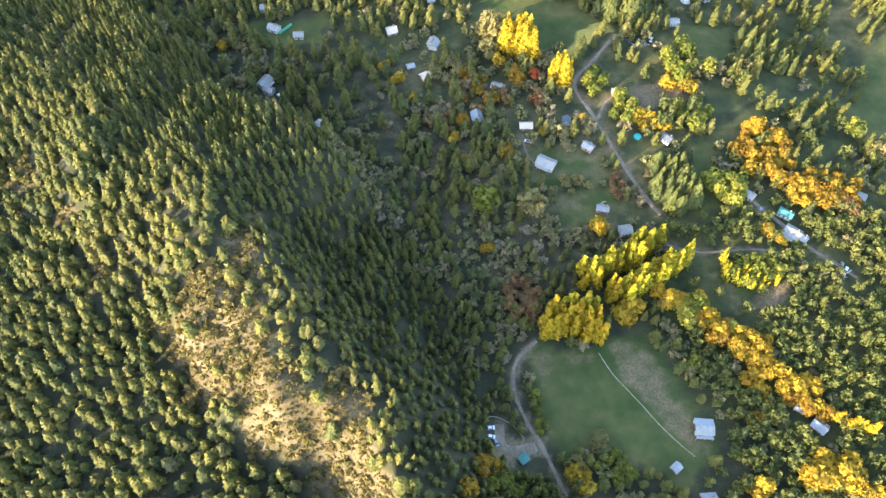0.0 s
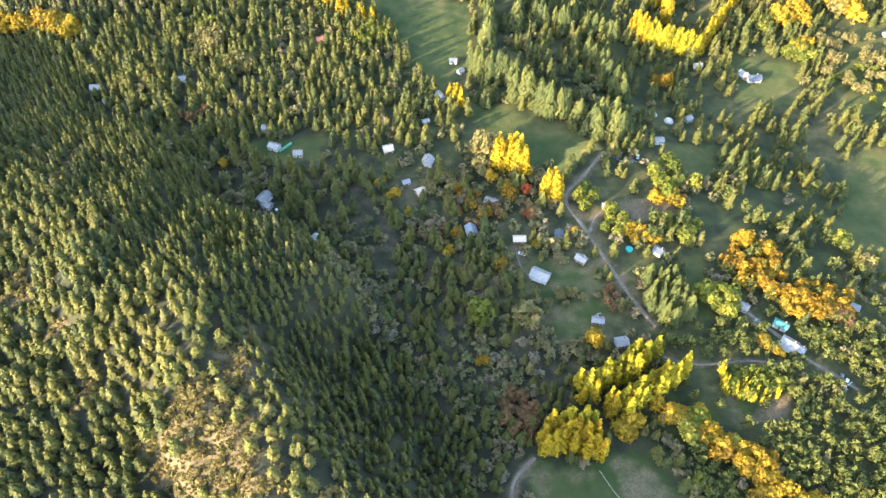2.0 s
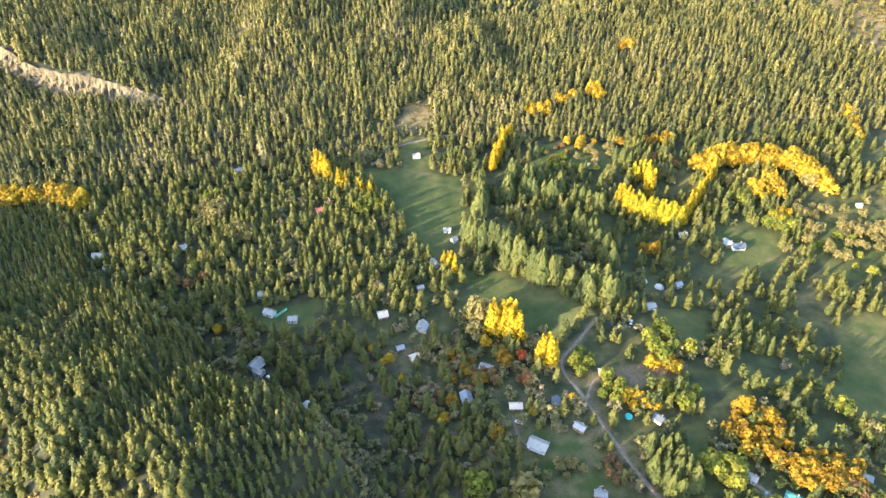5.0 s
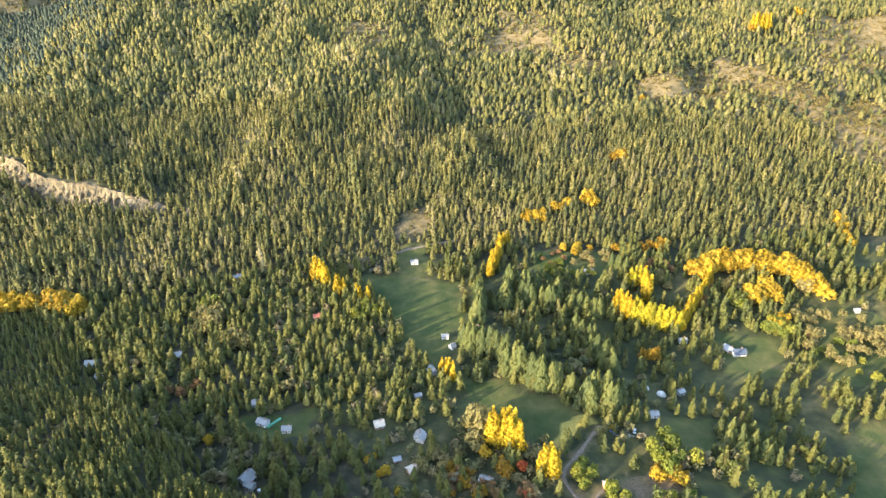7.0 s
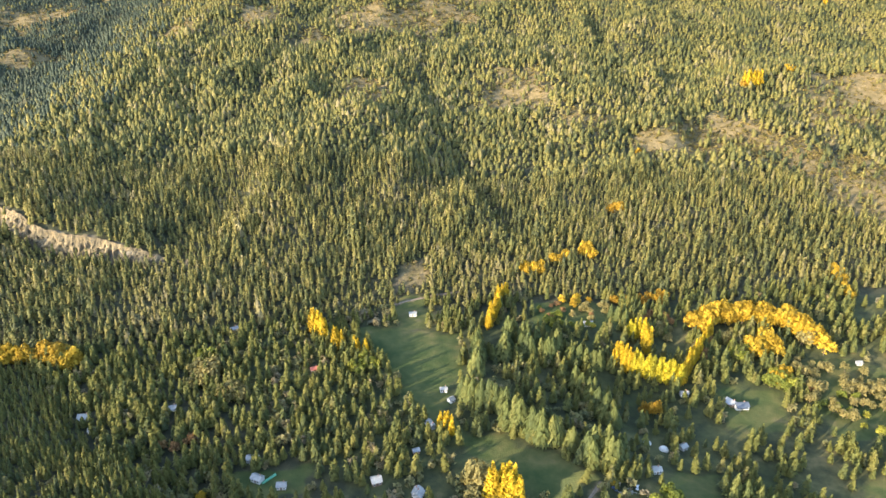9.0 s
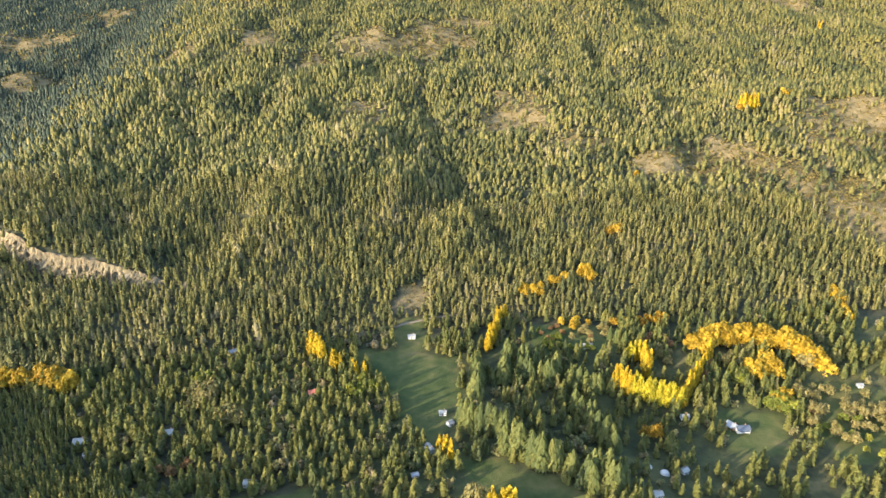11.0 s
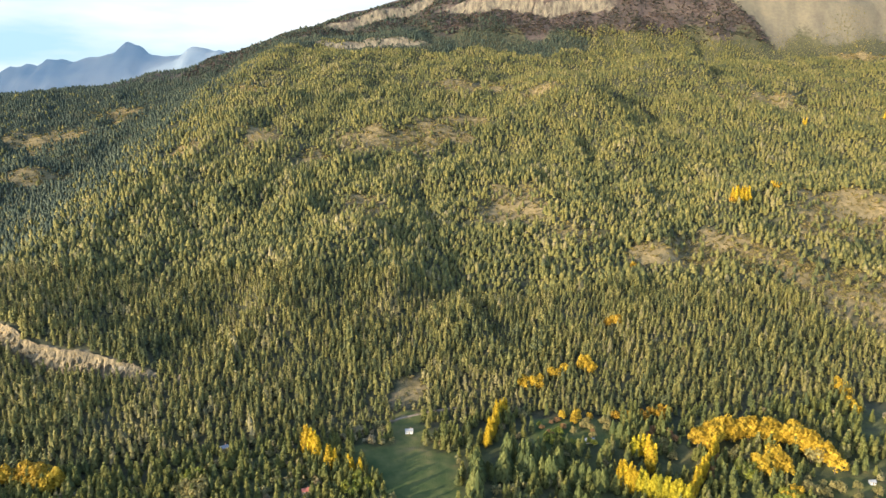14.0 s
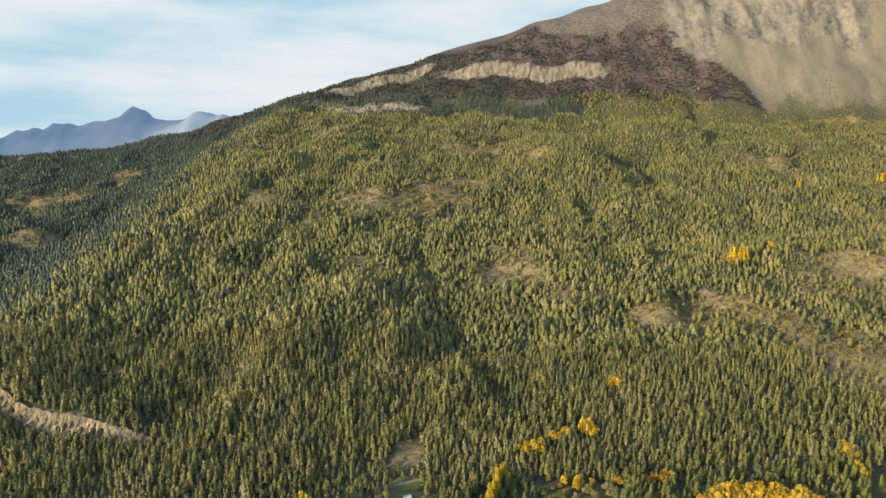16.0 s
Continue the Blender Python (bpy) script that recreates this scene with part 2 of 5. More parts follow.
def terrain(x, y):
    """Height of the ground: valley floor near zero, the near ridge, the wooded hill and the mountain behind."""
    x, y = np.asarray(x, float), np.asarray(y, float)
    z = 0.7 * rolling(x, y, 120)
    # the valley floor is sloped down eastwards, away from the sun, to darken it
    u = 0.82 * x + 0.57 * y - 285
    z = z - 17 * smooth(u, 0, 105) * (1 - smooth(y, 400, 560)) * smooth(y, 120, 200)
    # the near ridge, running away to the north-west
    q, s = 0.8 * x + 0.6 * y, 0.8 * y - 0.6 * x
    q = q + 0.24 * np.maximum(s - 195, 0) + 5 * rolling(s, q, 70) + 2.0 * rolling(x, y, 26)
    crag = 1 - smooth(s, 165, 200)
    crest = np.interp(s, [30, 80, 130, 211, 267, 302, 345, 400, 460], [43, 45, 48, 48, 43, 36, 30, 16, 8])
    brow = np.interp(s, [165, 211, 267, 302, 345, 400, 460], [38, 37, 30, 22, 18, 10, 5])
    steep = crest * (1 - smooth(q, 18, 82))
    gentle = (crest - (crest - brow) * np.clip((q - 19) / 66, 0, 1)) * (1 - smooth(q, 80, 114))
    foot = crag_foot(s)
    west = (24 - 6 * crag) + 24 * (1 - crag) * smooth(q, -34, 19) + 30 * crag * smooth(q, foot - 4, foot + 24)
    west = west * (0.25 + 0.75 * smooth(q, -150, -10))
    ridge = np.where(q > 19, steep * crag + gentle * (1 - crag), np.minimum(48, west) * crest / 48)
    ridge = ridge * (1 - smooth(s, 430, 580)) * smooth(s, -120, 40)
    z = z + ridge * (1 + 0.05 * rolling(x, y, 45))
    # the wooded hill
    d = y - foot_of_hill(x)
    up = np.maximum(d, 0)
    hill = 0.15 * up + 0.00003 * up * up + 8 * smooth(d, 0, 60)
    hill = 420 - 60 * np.logaddexp(0, (420 - hill) / 60)
    hill = np.where(d > 0, np.maximum(hill, 0), 0)
    hill = hill + smooth(d, 20, 250) * (9 * rolling(x, y, 330) + 4.5 * rolling(x + 70, y, 120))
    hill = hill + smooth(d, 40, 200) * (
        hump(x, y, -85, 900, 19, 95, 110) - hump(x, y, 30, 860, 5, 26, 110) + hump(x, y, 20, 730, 10, 45, 60) + hump(x, y, -25, 800, 9, 55, 60)
        - hump(x, y, -20, 1320, 8, 30, 200) + hump(x, y, -110, 1330, 8, 70, 200)
        + hump(x, y, 400, 1790, 50, 120, 190) - hump(x, y, 560, 1760, 30, 70, 160)
        + hump(x, y, 790, 2120, 42, 150, 160) + hump(x, y, -190, 1650, 22, 170, 120)
        + hump(x, y, 330, 1130, 20, 110, 60) + hump(x, y, 560, 1120, 16, 160, 50))
    hill = hill + smooth(d, 40, 200) * (2.2 * rolling(x, 0.7 * y, 74) + 1.2 * rolling(x, y, 41))
    ragged = 1 + 0.2 * rolling(x, y, 50)
    for ax, ay, bx, by, half in GULLIES:
        for sx, sy, much in ((0, 0, -0.5), (-1.35 * half, -0.8 * half, 0.34)):
            k = np.clip(((x - ax - sx) * (bx - ax) + (y - ay - sy) * (by - ay)) / ((bx - ax) ** 2 + (by - ay) ** 2 + 1), 0, 1)
            away = ((x - ax - sx - k * (bx - ax)) ** 2 + (y - ay - sy - k * (by - ay)) ** 2) / half ** 2
            hill = hill + (1.5 if ay > 1450 else 1.0) * much * half * np.exp(-away * ragged)
    hill = hill - 165 * smooth(-x, 430, 860) * smooth(d, 150, 560)
    # pale crag at the hill's western foot
    back = y - cliff_line(x)
    hill = hill + 20 * smooth(back, -3, 5) * (1 - smooth(back, 15, 220)) * smooth(-x, 225, 330) * (1 - smooth(-x, 600, 760))
    z = z + np.maximum(hill, -4)
    z = z + hump(x, y, -2150, 1300, 430, 330, 1100)  # an unseen western mountain, added to shade the side valley
    z = z + hump(x, y, -545, 230, 94, 110, 175)  # an unseen shoulder behind the near ridge, added to shade the western valley
    # a second unseen hump south of it, added to widen that shade
    z = z + hump(x, y, -520, 85, 58, 80, 80)
    # the mountain, with two rock steps across its face
    top = np.clip(650 + 0.31 * x, 60, 1700)
    rise = smooth(y, 2430, 3250)
    z = z + (top - z) * rise
    for line, lean, at, tall, west_end, east_end in ROCK_STEPS:
        b = step_back(x, y, line, lean, at)
        on = smooth(x, west_end, west_end + 200) * (1 - smooth(x, east_end - 150, east_end))
        z = z + on * tall * (smooth(b, 0, 16) - smooth(b, -170, 0) * 0.5 - smooth(b, 16, 190) * 0.5)
    z = z + smooth(y, 2560, 2900) * (1 - smooth(y, 3250, 3400)) * 8 * rolling(x, y * 0.5, 230)
    z = z + hump(x, y, 1640, 2650, 34, 170, 60)
    face = smooth(y - cliff_foot(x), -8, 50) * (1 - smooth(y, 2960, 3080)) * smooth(x, 980, 1120)
    z = z + face * (30 * np.abs(rolling(x, y * 0.15, 95)) + 16 * np.abs(rolling(x + 40, y * 0.3, 48)) - 16)
    z = z - 0.35 * np.maximum(y - 3300, 0)
    return np.maximum(z, -30)


MEADOWS = {
    "paddock": [(39, 124), (71, 128), (91, 128), (104, 112), (112, 96), (119, 76), (95, 62), (84, 64), (81, 75), (67, 80), (54, 76), (48, 79), (38, 98)],
    "long_meadow": [(-33, 509), (32, 511), (29, 456), (13, 410), (30, 383), (103, 347), (85, 326), (62, 316), (32, 356), (10, 384), (-18, 424)],
    "east_pasture": [(281, 344), (327, 354), (283, 245), (236, 248), (235, 267)],
    "dome_lawn": [(142, 333), (190, 352), (176, 314), (150, 307)],
    "north_lawn": [(-117, 345), (-78, 350), (-71, 324), (-107, 321)],
    "hut_lawn": [(-72, 263), (-58, 258), (-44, 239), (-59, 235)],
    "house_lawn": [(46, 243), (80, 237), (90, 220), (53, 216)],
    "orchard_grass": [(54, 209), (92, 213), (96, 197), (59, 195)],
    "yard_grass": [(224, 443), (272, 442), (265, 399), (220, 389)],
    "upper_meadow": [(101, 569), (176, 563), (172, 521), (101, 525)],
    "side_clearing": [(145, 250), (152, 215), (129, 191), (130, 226)],
    "glade": [(164, 170), (166, 151), (137, 148), (135, 164)],
    "scar": [(-29, 594), (-3, 628), (0, 615), (-2, 585), (-26, 576)],
    "sunlit_strip": [(61, 310), (76, 323), (103, 345), (108, 339), (90, 322), (69, 304)],
    "cut_bank": [(131, 165), (137, 150), (150, 142), (168, 149), (171, 157), (166, 156), (150, 148), (141, 154), (135, 165)],
    "north_yard": [(-26, 576), (2, 578), (2, 519), (-21, 518)],
    "car_park": [(21, 89), (25, 89), (25, 83), (28, 79), (33, 80), (37, 85), (40, 79), (44, 71), (39, 71), (36, 75), (31, 75), (28, 68), (23, 69), (21, 78)],
    "dry_paddock": [(72, 127), (89, 127), (103, 111), (111, 95), (118, 76), (107, 76), (90, 94), (77, 113)],
    "golden_belt": [(102, 159), (115, 160), (146, 122), (140, 115), (106, 140)],
    "golden_glade": [(135, 118), (144, 120), (170, 99), (164, 89), (138, 103)],
    "west_meadow": [(-63, 521), (-26, 521), (30, 512), (26, 463), (13, 438), (-17, 426), (-24, 456)],
    "tan_brush": [(301, 476), (336, 479), (375, 465), (331, 389), (291, 382), (295, 432)],
    "dry_edge": [(39, 124), (71, 127), (68, 118), (51, 118), (45, 102), (48, 79), (42, 82), (37, 102)],
    "dirt_yard": [(115, 289), (148, 288), (142, 271), (106, 267)],
}
ROADS = [
    ([(108, 331), (92, 310), (78, 290), (86, 265), (94, 242), (104, 216), (113, 198)], 4.2),
    ([(88, 262), (95, 276), (104, 282)], 3.2),
    ([(43, 128), (33, 118), (31, 105), (35, 92), (42, 78), (50, 58)], 3.6),
    ([(39, 79), (33, 77), (27, 77), (24, 81), (23, 88)], 9.0),
    ([(113, 180), (129, 175), (155, 176), (170, 173)], 2.6),
    ([(159, 210), (166, 200), (174, 190), (183, 177), (194, 167), (202, 159)], 4.0),
    ([(-102, 286), (-99, 277), (-90, 265)], 4.0),
    ([(-30, 561), (-10, 570), (16, 579), (49, 585)], 4.0),
    ([(45, 251), (46, 239), (50, 231)], 2.2),
]
# open, stony places on the hill: x, y and half-widths
BARE = [
    (-58, 1427, 120, 62), (40, 1520, 70, 60), (100, 1610, 60, 30), (145, 1090, 62, 78), (350, 905, 78, 34), (420, 965, 78, 34),
    (473, 915, 76, 36), (520, 845, 70, 44), (552, 775, 80, 76), (700, 1075, 100, 60), (150, 1975, 110, 66), (-430, 1830, 60, 80),
    (234, 965, 34, 34), (-1010, 1940, 100, 90), (-890, 1630, 60, 60), (-448, 1356, 40, 70), (-916, 2208, 70, 60), (-11, 600, 14, 18),
    (930, 1853, 113, 48), (1505, 2440, 95, 45), (-311, 1428, 41, 86), (310, 1815, 60, 32), (-194, 1326, 49, 30), (-84, 1083, 51, 58), (620, 1000, 50, 28),
]


# bare spots on the near ridge
RIDGE_BARE = [
    (-210, 209, 14, 13),
    (-152, 152, 9, 9),
    (-173, 180, 8, 5),
    (-85, 149, 8, 19),
    (-216, 300, 4, 40),
    (-38, 84, 11, 15),
]


def inside(x, y, corners):
    """Whether points lie in a plan polygon."""
    hit = np.zeros(np.shape(x), bool)
    for (ax, ay), (bx, by) in zip(corners, corners[1:] + corners[:1]):
        cross = (ay > y) != (by > y)
        hit ^= cross & (x < (bx - ax) * (y - ay) / (by - ay + 1e-9) + ax)
    return hit


def wander(x, y):
    """Shifts points a little to and fro, so that edges in plan run unevenly."""
    return x + 3.0 * rolling(x, y, 30) + 1.5 * rolling(x, y, 11), y + 3.0 * rolling(y, x, 30) + 1.5 * rolling(y, x, 11)


def meadow_at(x, y):
    x, y = wander(x, y)
    out = np.zeros(np.shape(x))
    for name, corners in MEADOWS.items():
        out = np.maximum(out, inside(x, y, corners) * (0.0 if name in ("dirt_yard", "scar", "car_park", "cut_bank") else 1.0))
    return out


def road_gap(x, y):
    """Distance to the nearest track's edge."""
    out = np.full(np.shape(x), 1e3)
    for points, width in ROADS:
        for (ax, ay), (bx, by) in zip(points, points[1:]):
            dx, dy = bx - ax, by - ay
            k = np.clip(((x - ax) * dx + (y - ay) * dy) / (dx * dx + dy * dy), 0, 1)
            out = np.minimum(out, np.hypot(x - ax - k * dx, y - ay - k * dy) - width / 2)
    return out


def bare_at(x, y):
    """How stony and open the hill is, 0 to 1."""
    out = np.zeros(np.shape(x))
    wob = 0.55 * rolling(x, y, 60) + 0.35 * rolling(x, y, 23)
    for cx, cy, rx, ry in BARE:
        r = np.hypot((x - cx) / rx, (y - cy) / ry)
        out = np.maximum(out, 1 - smooth(r + 0.45 * wob, 0.65, 1.5))
    return out


def crag_at(x, y):
    """The pale, steep rock of the near ridge and of the crag at the hill's foot."""
    e = 2.0
    steep = np.hypot(terrain(x + e, y) - terrain(x - e, y), terrain(x, y + e) - terrain(x, y - e)) / (2 * e)
    q, s = 0.8 * x + 0.6 * y, 0.8 * y - 0.6 * x
    q = q + 4 * rolling(x, y, 30) + 3 * rolling(x, y, 13)
    foot, head = crag_foot(s), np.interp(s, [60, 72, 103, 136, 175], [15, 13, 13, 18, 27])
    near = smooth(q, foot - 5, foot + 2) * (1 - smooth(q, head - 6, head + 4)) * (1 - smooth(s + 8 * rolling(x, y, 30), 163, 184)) * smooth(s, 10, 35)
    back = y - cliff_line(x)
    far = smooth(back, -10, -3) * (1 - smooth(back, 4, 9)) * smooth(-x + 12 * rolling(x, y, 30), 235, 300) * (1 - smooth(-x, 600, 700)) 
    for cx, cy, rx, ry in RIDGE_BARE:
        near = np.maximum(near, 1 - smooth(np.hypot((x - cx) / rx, (y - cy) / ry) + 0.35 * rolling(x, y, 18), 0.6, 1.1))
    return np.maximum(near * smooth(steep, 0.15, 0.5) + 0.55 * near, far), far


def band_at(x, y):
    """The pale rock steps across the mountain's face."""
    out = 0 * x
    for line, lean, at, tall, west_end, east_end in ROCK_STEPS:
        back = step_back(x, y, line, lean, at)
        on = smooth(x, west_end, west_end + 120) * (1 - smooth(x, east_end - 120, east_end))
        out = np.maximum(out, 0.9 * on * smooth(back, -12, -3) * (1 - smooth(back, 15, 24)))
    return out


def soft_inside(x, y, name, reach=3.5):
    """As inside(), fading over a few metres at the edge."""
    corners = MEADOWS[name]
    return sum(inside(x + a * reach, y + c * reach, corners) * 1.0 for a, c in ((0, 0), (1, 0), (-1, 0), (0, 1), (0, -1))) / 5


# ---- ground: one sheet, finer where it is near ----
COLS, lines, y = 300, [-260.0], -260.0
while y < 4600:
    y += (12.0 if 2420 < y < 3300 else max(3.0, 0.0085 * abs(y))) if y > -40 else 10.0
    lines.append(y)
span = np.linspace(-1, 1, COLS)
GX = np.stack([span * (430 + 0.92 * max(v, 0)) for v in lines])
GY = np.repeat(np.array(lines)[:, None], COLS, 1)
GZ = terrain(GX, GY)


def grid_mesh(name, x, y, z):
    rows, cols = x.shape
    mesh = bpy.data.meshes.new(name)
    at = np.arange(rows * cols).reshape(rows, cols)
    quads = np.stack([at[:-1, :-1], at[:-1, 1:], at[1:, 1:], at[1:, :-1]], -1).reshape(-1, 4)
    fill(mesh, np.stack([x, y, z], -1).reshape(-1, 3), quads)
    mesh.shade_smooth()
    return mesh


def fill(mesh, verts, faces):
    """Puts vertices and faces, all with as many corners, into a mesh."""
    corners = faces.shape[1]
    mesh.vertices.add(len(verts))
    mesh.vertices.foreach_set("co", verts.astype(np.float32).ravel())
    mesh.loops.add(faces.size)
    mesh.loops.foreach_set("vertex_index", faces.astype(np.int32).ravel())
    mesh.polygons.add(len(faces))
    mesh.polygons.foreach_set("loop_start", np.arange(0, faces.size, corners, dtype=np.int32))
    mesh.update(calc_edges=True)


def put_attribute(mesh, name, values):
    layer = mesh.attributes.new(name, "FLOAT", "POINT")
    layer.data.foreach_set("value", np.asarray(values, np.float32).ravel())


ground_mesh = grid_mesh("ground", GX, GY, GZ)
slope = np.hypot(np.gradient(GZ, axis=0) / np.gradient(GY, axis=0), np.gradient(GZ, axis=1) / np.gradient(GX, axis=1))
rise_n = np.gradient(GZ, axis=0) / np.gradient(GY, axis=0)
high = smooth(GY - wood_edge(GX) + 40 * rolling(GX, GY, 200), -60, 30)
WX, WY = wander(GX, GY)
BARE_EARTH = (("dirt_yard", 0.62), ("scar", 0.62), ("car_park", 1.0), ("dry_paddock", 0.52), ("dry_edge", 0.42), ("cut_bank", 0.9))
VALLEY = 0.5 * smooth(0.8 * GX + 0.6 * GY, 120, 170) * (1 - smooth(GY - foot_of_hill(GX), -25, 0))
put_attribute(ground_mesh, "meadow", np.maximum.reduce([VALLEY] + [soft_inside(WX, WY, name) for name in MEADOWS if name not in ("dirt_yard", "scar", "car_park", "cut_bank")]))
earth = [much * soft_inside(WX, WY, name) for name, much in BARE_EARTH]
put_attribute(ground_mesh, "dirt", np.maximum.reduce(earth + [0.36 * smooth(GX, -130, -90) * (1 - smooth(GX, 90, 130)) * smooth(GY, 130, 160) * (1 - smooth(GY, 310, 350)) * smooth(0.8 * GX + 0.6 * GY, 90, 120), 0.6 * (1 - smooth(road_gap(GX, GY), -0.5, 2))]))
# where that painted strip of sunlight lies
put_attribute(ground_mesh, "sunlit_grass", soft_inside(WX, WY, "sunlit_strip", 1.5))
talus = smooth(GX - scree_line(GY) + 16 * rolling(GX, GY, 120) + 10 * rolling(GX, GY, 45), -10, 10)
talus = np.maximum(talus, smooth(GY - heath_top(GX) + 22 * rolling(GX, GY, 130), -14, 14))
# On the upper slope heath is mixed into the stone, as painted shade.
put_attribute(ground_mesh, "heath", high * np.maximum(1 - talus, smooth(1100 - GX, 0, 60)))
put_attribute(ground_mesh, "stone", high * talus * (1 - 0.5 * smooth(1060 - GX + 40 * rolling(GX, GY, 150), -40, 60) * smooth(GY, 2840, 2900)))
put_attribute(ground_mesh, "cliff", smooth(GY - cliff_foot(GX), 0, 22) * smooth(GX + 20 * rolling(GX, GY, 70), 1000, 1060) * smooth(rolling(GX, 0.3 * GY, 190), -1.0, -0.5))
put_attribute(ground_mesh, "rock", 0.78 * bare_at(GX, GY))
put_attribute(ground_mesh, "crag", crag_at(GX, GY)[0] * (GY < 400))
put_attribute(ground_mesh, "chalk", np.maximum(0.8 * crag_at(GX, GY)[1], band_at(GX, GY)))
ground_mesh.materials.append(GROUND)
tagged(new("ground", ground_mesh), "valley floor, wooded hill and stony mountain of grass, earth and rock", "ground", kind="structure")


def ground_at(x, y):
    return float(terrain(np.array([x]), np.array([y]))[0])


# ---- the pale cliff at the hill's foot ----
def foot_cliff():
    n = Nodes("pale layered rock")
    place = n.add("ShaderNodeNewGeometry").outputs["Position"]
    tall = n.add("ShaderNodeMapping", Vector=place, Scale=(0.35, 0.35, 0.10)).outputs[0]
    cracks = n.add("ShaderNodeTexNoise", Vector=tall, Scale=1.0, Detail=7.0, Roughness=0.7).outputs["Fac"]
    stains = n.noise(0.05, 4)
    mixed = n.math("ADD", n.math("MULTIPLY", cracks, 0.65), n.math("MULTIPLY", stains, 0.35))
    n.feed(n.bsdf.inputs["Base Color"], n.ramp(mixed, (0.38, (0.024, 0.020, 0.012)), (0.46, (0.062, 0.048, 0.027)), (0.53, (0.105, 0.080, 0.044)), (0.64, (0.155, 0.12, 0.070))))
    n.feed(n.bsdf.inputs["Roughness"], 0.95)
    n.feed(n.bsdf.inputs["Normal"], n.bump(cracks, 0.8, 1.0))
    u, v = np.meshgrid(np.arange(-640, -222, 1.4), np.linspace(0, 1, 15))
    line = cliff_line(u)
    foot, top = terrain(u, line - 7) - 1.5, terrain(u, line + 7) + 0.4 + 1.2 * rolling(u, 0 * u, 9)
    z = foot + np.maximum(top - foot, 0.5) * v
    ledge = 2.2 * np.abs(rolling(u, 2.2 * z, 17)) + 1.1 * rolling(u, z, 6.3) + 0.5 * rolling(u, z, 2.9)
    y = line - 6.5 + 10 * v ** 1.4 + ledge * np.sin(math.pi * np.clip(v, 0.08, 0.97))
    mesh = grid_mesh("cliff", u, y, z)
    mesh.shade_flat()
    mesh.materials.append(n.mat)
    tagged(new("cliff", mesh), "pale tan rock cliff at the foot of the wooded hill", "cliff", kind="structure")


foot_cliff()


# ---- distant range and clouds ----
def distant_range():
    # Haze is put into the range itself, as a weak blue glow.
    n = Nodes("far range with haze glow")
    haze = n.ramp(n.noise(0.004, 6), (0.35, (0.14, 0.27, 0.42)), (0.65, (0.34, 0.43, 0.52)))
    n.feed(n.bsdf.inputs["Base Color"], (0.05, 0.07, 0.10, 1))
    n.feed(n.bsdf.inputs["Emission Color"], haze)
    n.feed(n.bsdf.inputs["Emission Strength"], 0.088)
    n.feed(n.bsdf.inputs["Roughness"], 1.0)
    u, v = np.meshgrid(np.linspace(-3300, 200, 150), np.linspace(0, 1, 16))
    y = 3900 + 520 * v - 0.1 * np.abs(u + 1750)
    top = 400 + 75 * np.exp(-((u + 1730) / 90) ** 2) + 50 * np.exp(-((u + 1180) / 420) ** 2) + 16 * rolling(u, 0 * u, 330) + 7 * rolling(u, 0 * u, 90)
    z = 150 + (top - 150) * smooth(v, 0, 1.0) + 10 * rolling(u, y, 140) * v * (1 - v) * 4
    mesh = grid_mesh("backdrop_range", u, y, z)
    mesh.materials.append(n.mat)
    tagged(new("backdrop_range", mesh), "mountain range far behind the valley, glowing in painted haze blue", "mountains", kind="structure")


def cloud_sheet():
    n = Nodes("thin cloud")
    place = n.add("ShaderNodeNewGeometry").outputs["Position"]
    stretched = n.add("ShaderNodeMapping", Vector=place, Scale=(0.0007, 0.0007, 0.0034)).outputs[0]
    puffs = n.add("ShaderNodeTexNoise", Vector=stretched, Scale=1.0, Detail=6.0, Roughness=0.5).outputs["Fac"]
    colour = n.ramp(puffs, (0.36, (0.47, 0.72, 0.86)), (0.5, (0.70, 0.84, 0.92)), (0.64, (0.88, 0.92, 0.95)))
    glow = n.add("ShaderNodeEmission", Color=colour, Strength=0.19)
    n.tree.links.new(glow.outputs[0], n.out.inputs["Surface"])
    turn, tall = np.meshgrid(np.linspace(radians(-62), radians(62), 40), np.linspace(-100, 1900, 12))
    mesh = grid_mesh("backdrop_cloud", 4800 * np.sin(turn), 4800 * np.cos(turn), tall)
    mesh.materials.append(n.mat)
    tagged(new("backdrop_cloud", mesh), "bright thin cloud low over the mountains", "cloud", kind="structure")


distant_range()
cloud_sheet()

# ---- woods ----
rng = np.random.default_rng(11)


def conifer_template(tiers, tips, star, seed):
    """A unit conifer crown: ragged drooping skirts, one above another, of radius and height 1."""
    r = np.random.default_rng(seed)
    verts, faces = [], []
    for k in range(tiers):
        low = 0.06 + 0.80 * k / tiers
        high = min(1.0, low + 1.05 / tiers + 0.16)
        wide = (1 - low) ** 0.58 * (0.8 if k == 0 and tiers > 2 else 1.0)
        count = tips * (2 if star else 1)
        first = len(verts)
        verts.append((0.05 * r.normal(), 0.05 * r.normal(), high))
        for i in range(count):
            a = 6.2832 * (i + 0.35 * r.uniform(-1, 1)) / count + k * 0.9
            out = wide * ((1.0 if i % 2 == 0 else 0.6) if star else 1.0) * r.uniform(0.78, 1.2)
            drop = (0.0 if i % 2 == 0 or not star else 0.05) + 0.05 * r.uniform(-1, 1)
            verts.append((out * math.cos(a), out * math.sin(a), low + drop))
        for i in range(count):
            faces.append((first, first + 1 + i, first + 1 + (i + 1) % count))
    return np.array(verts), np.array(faces)


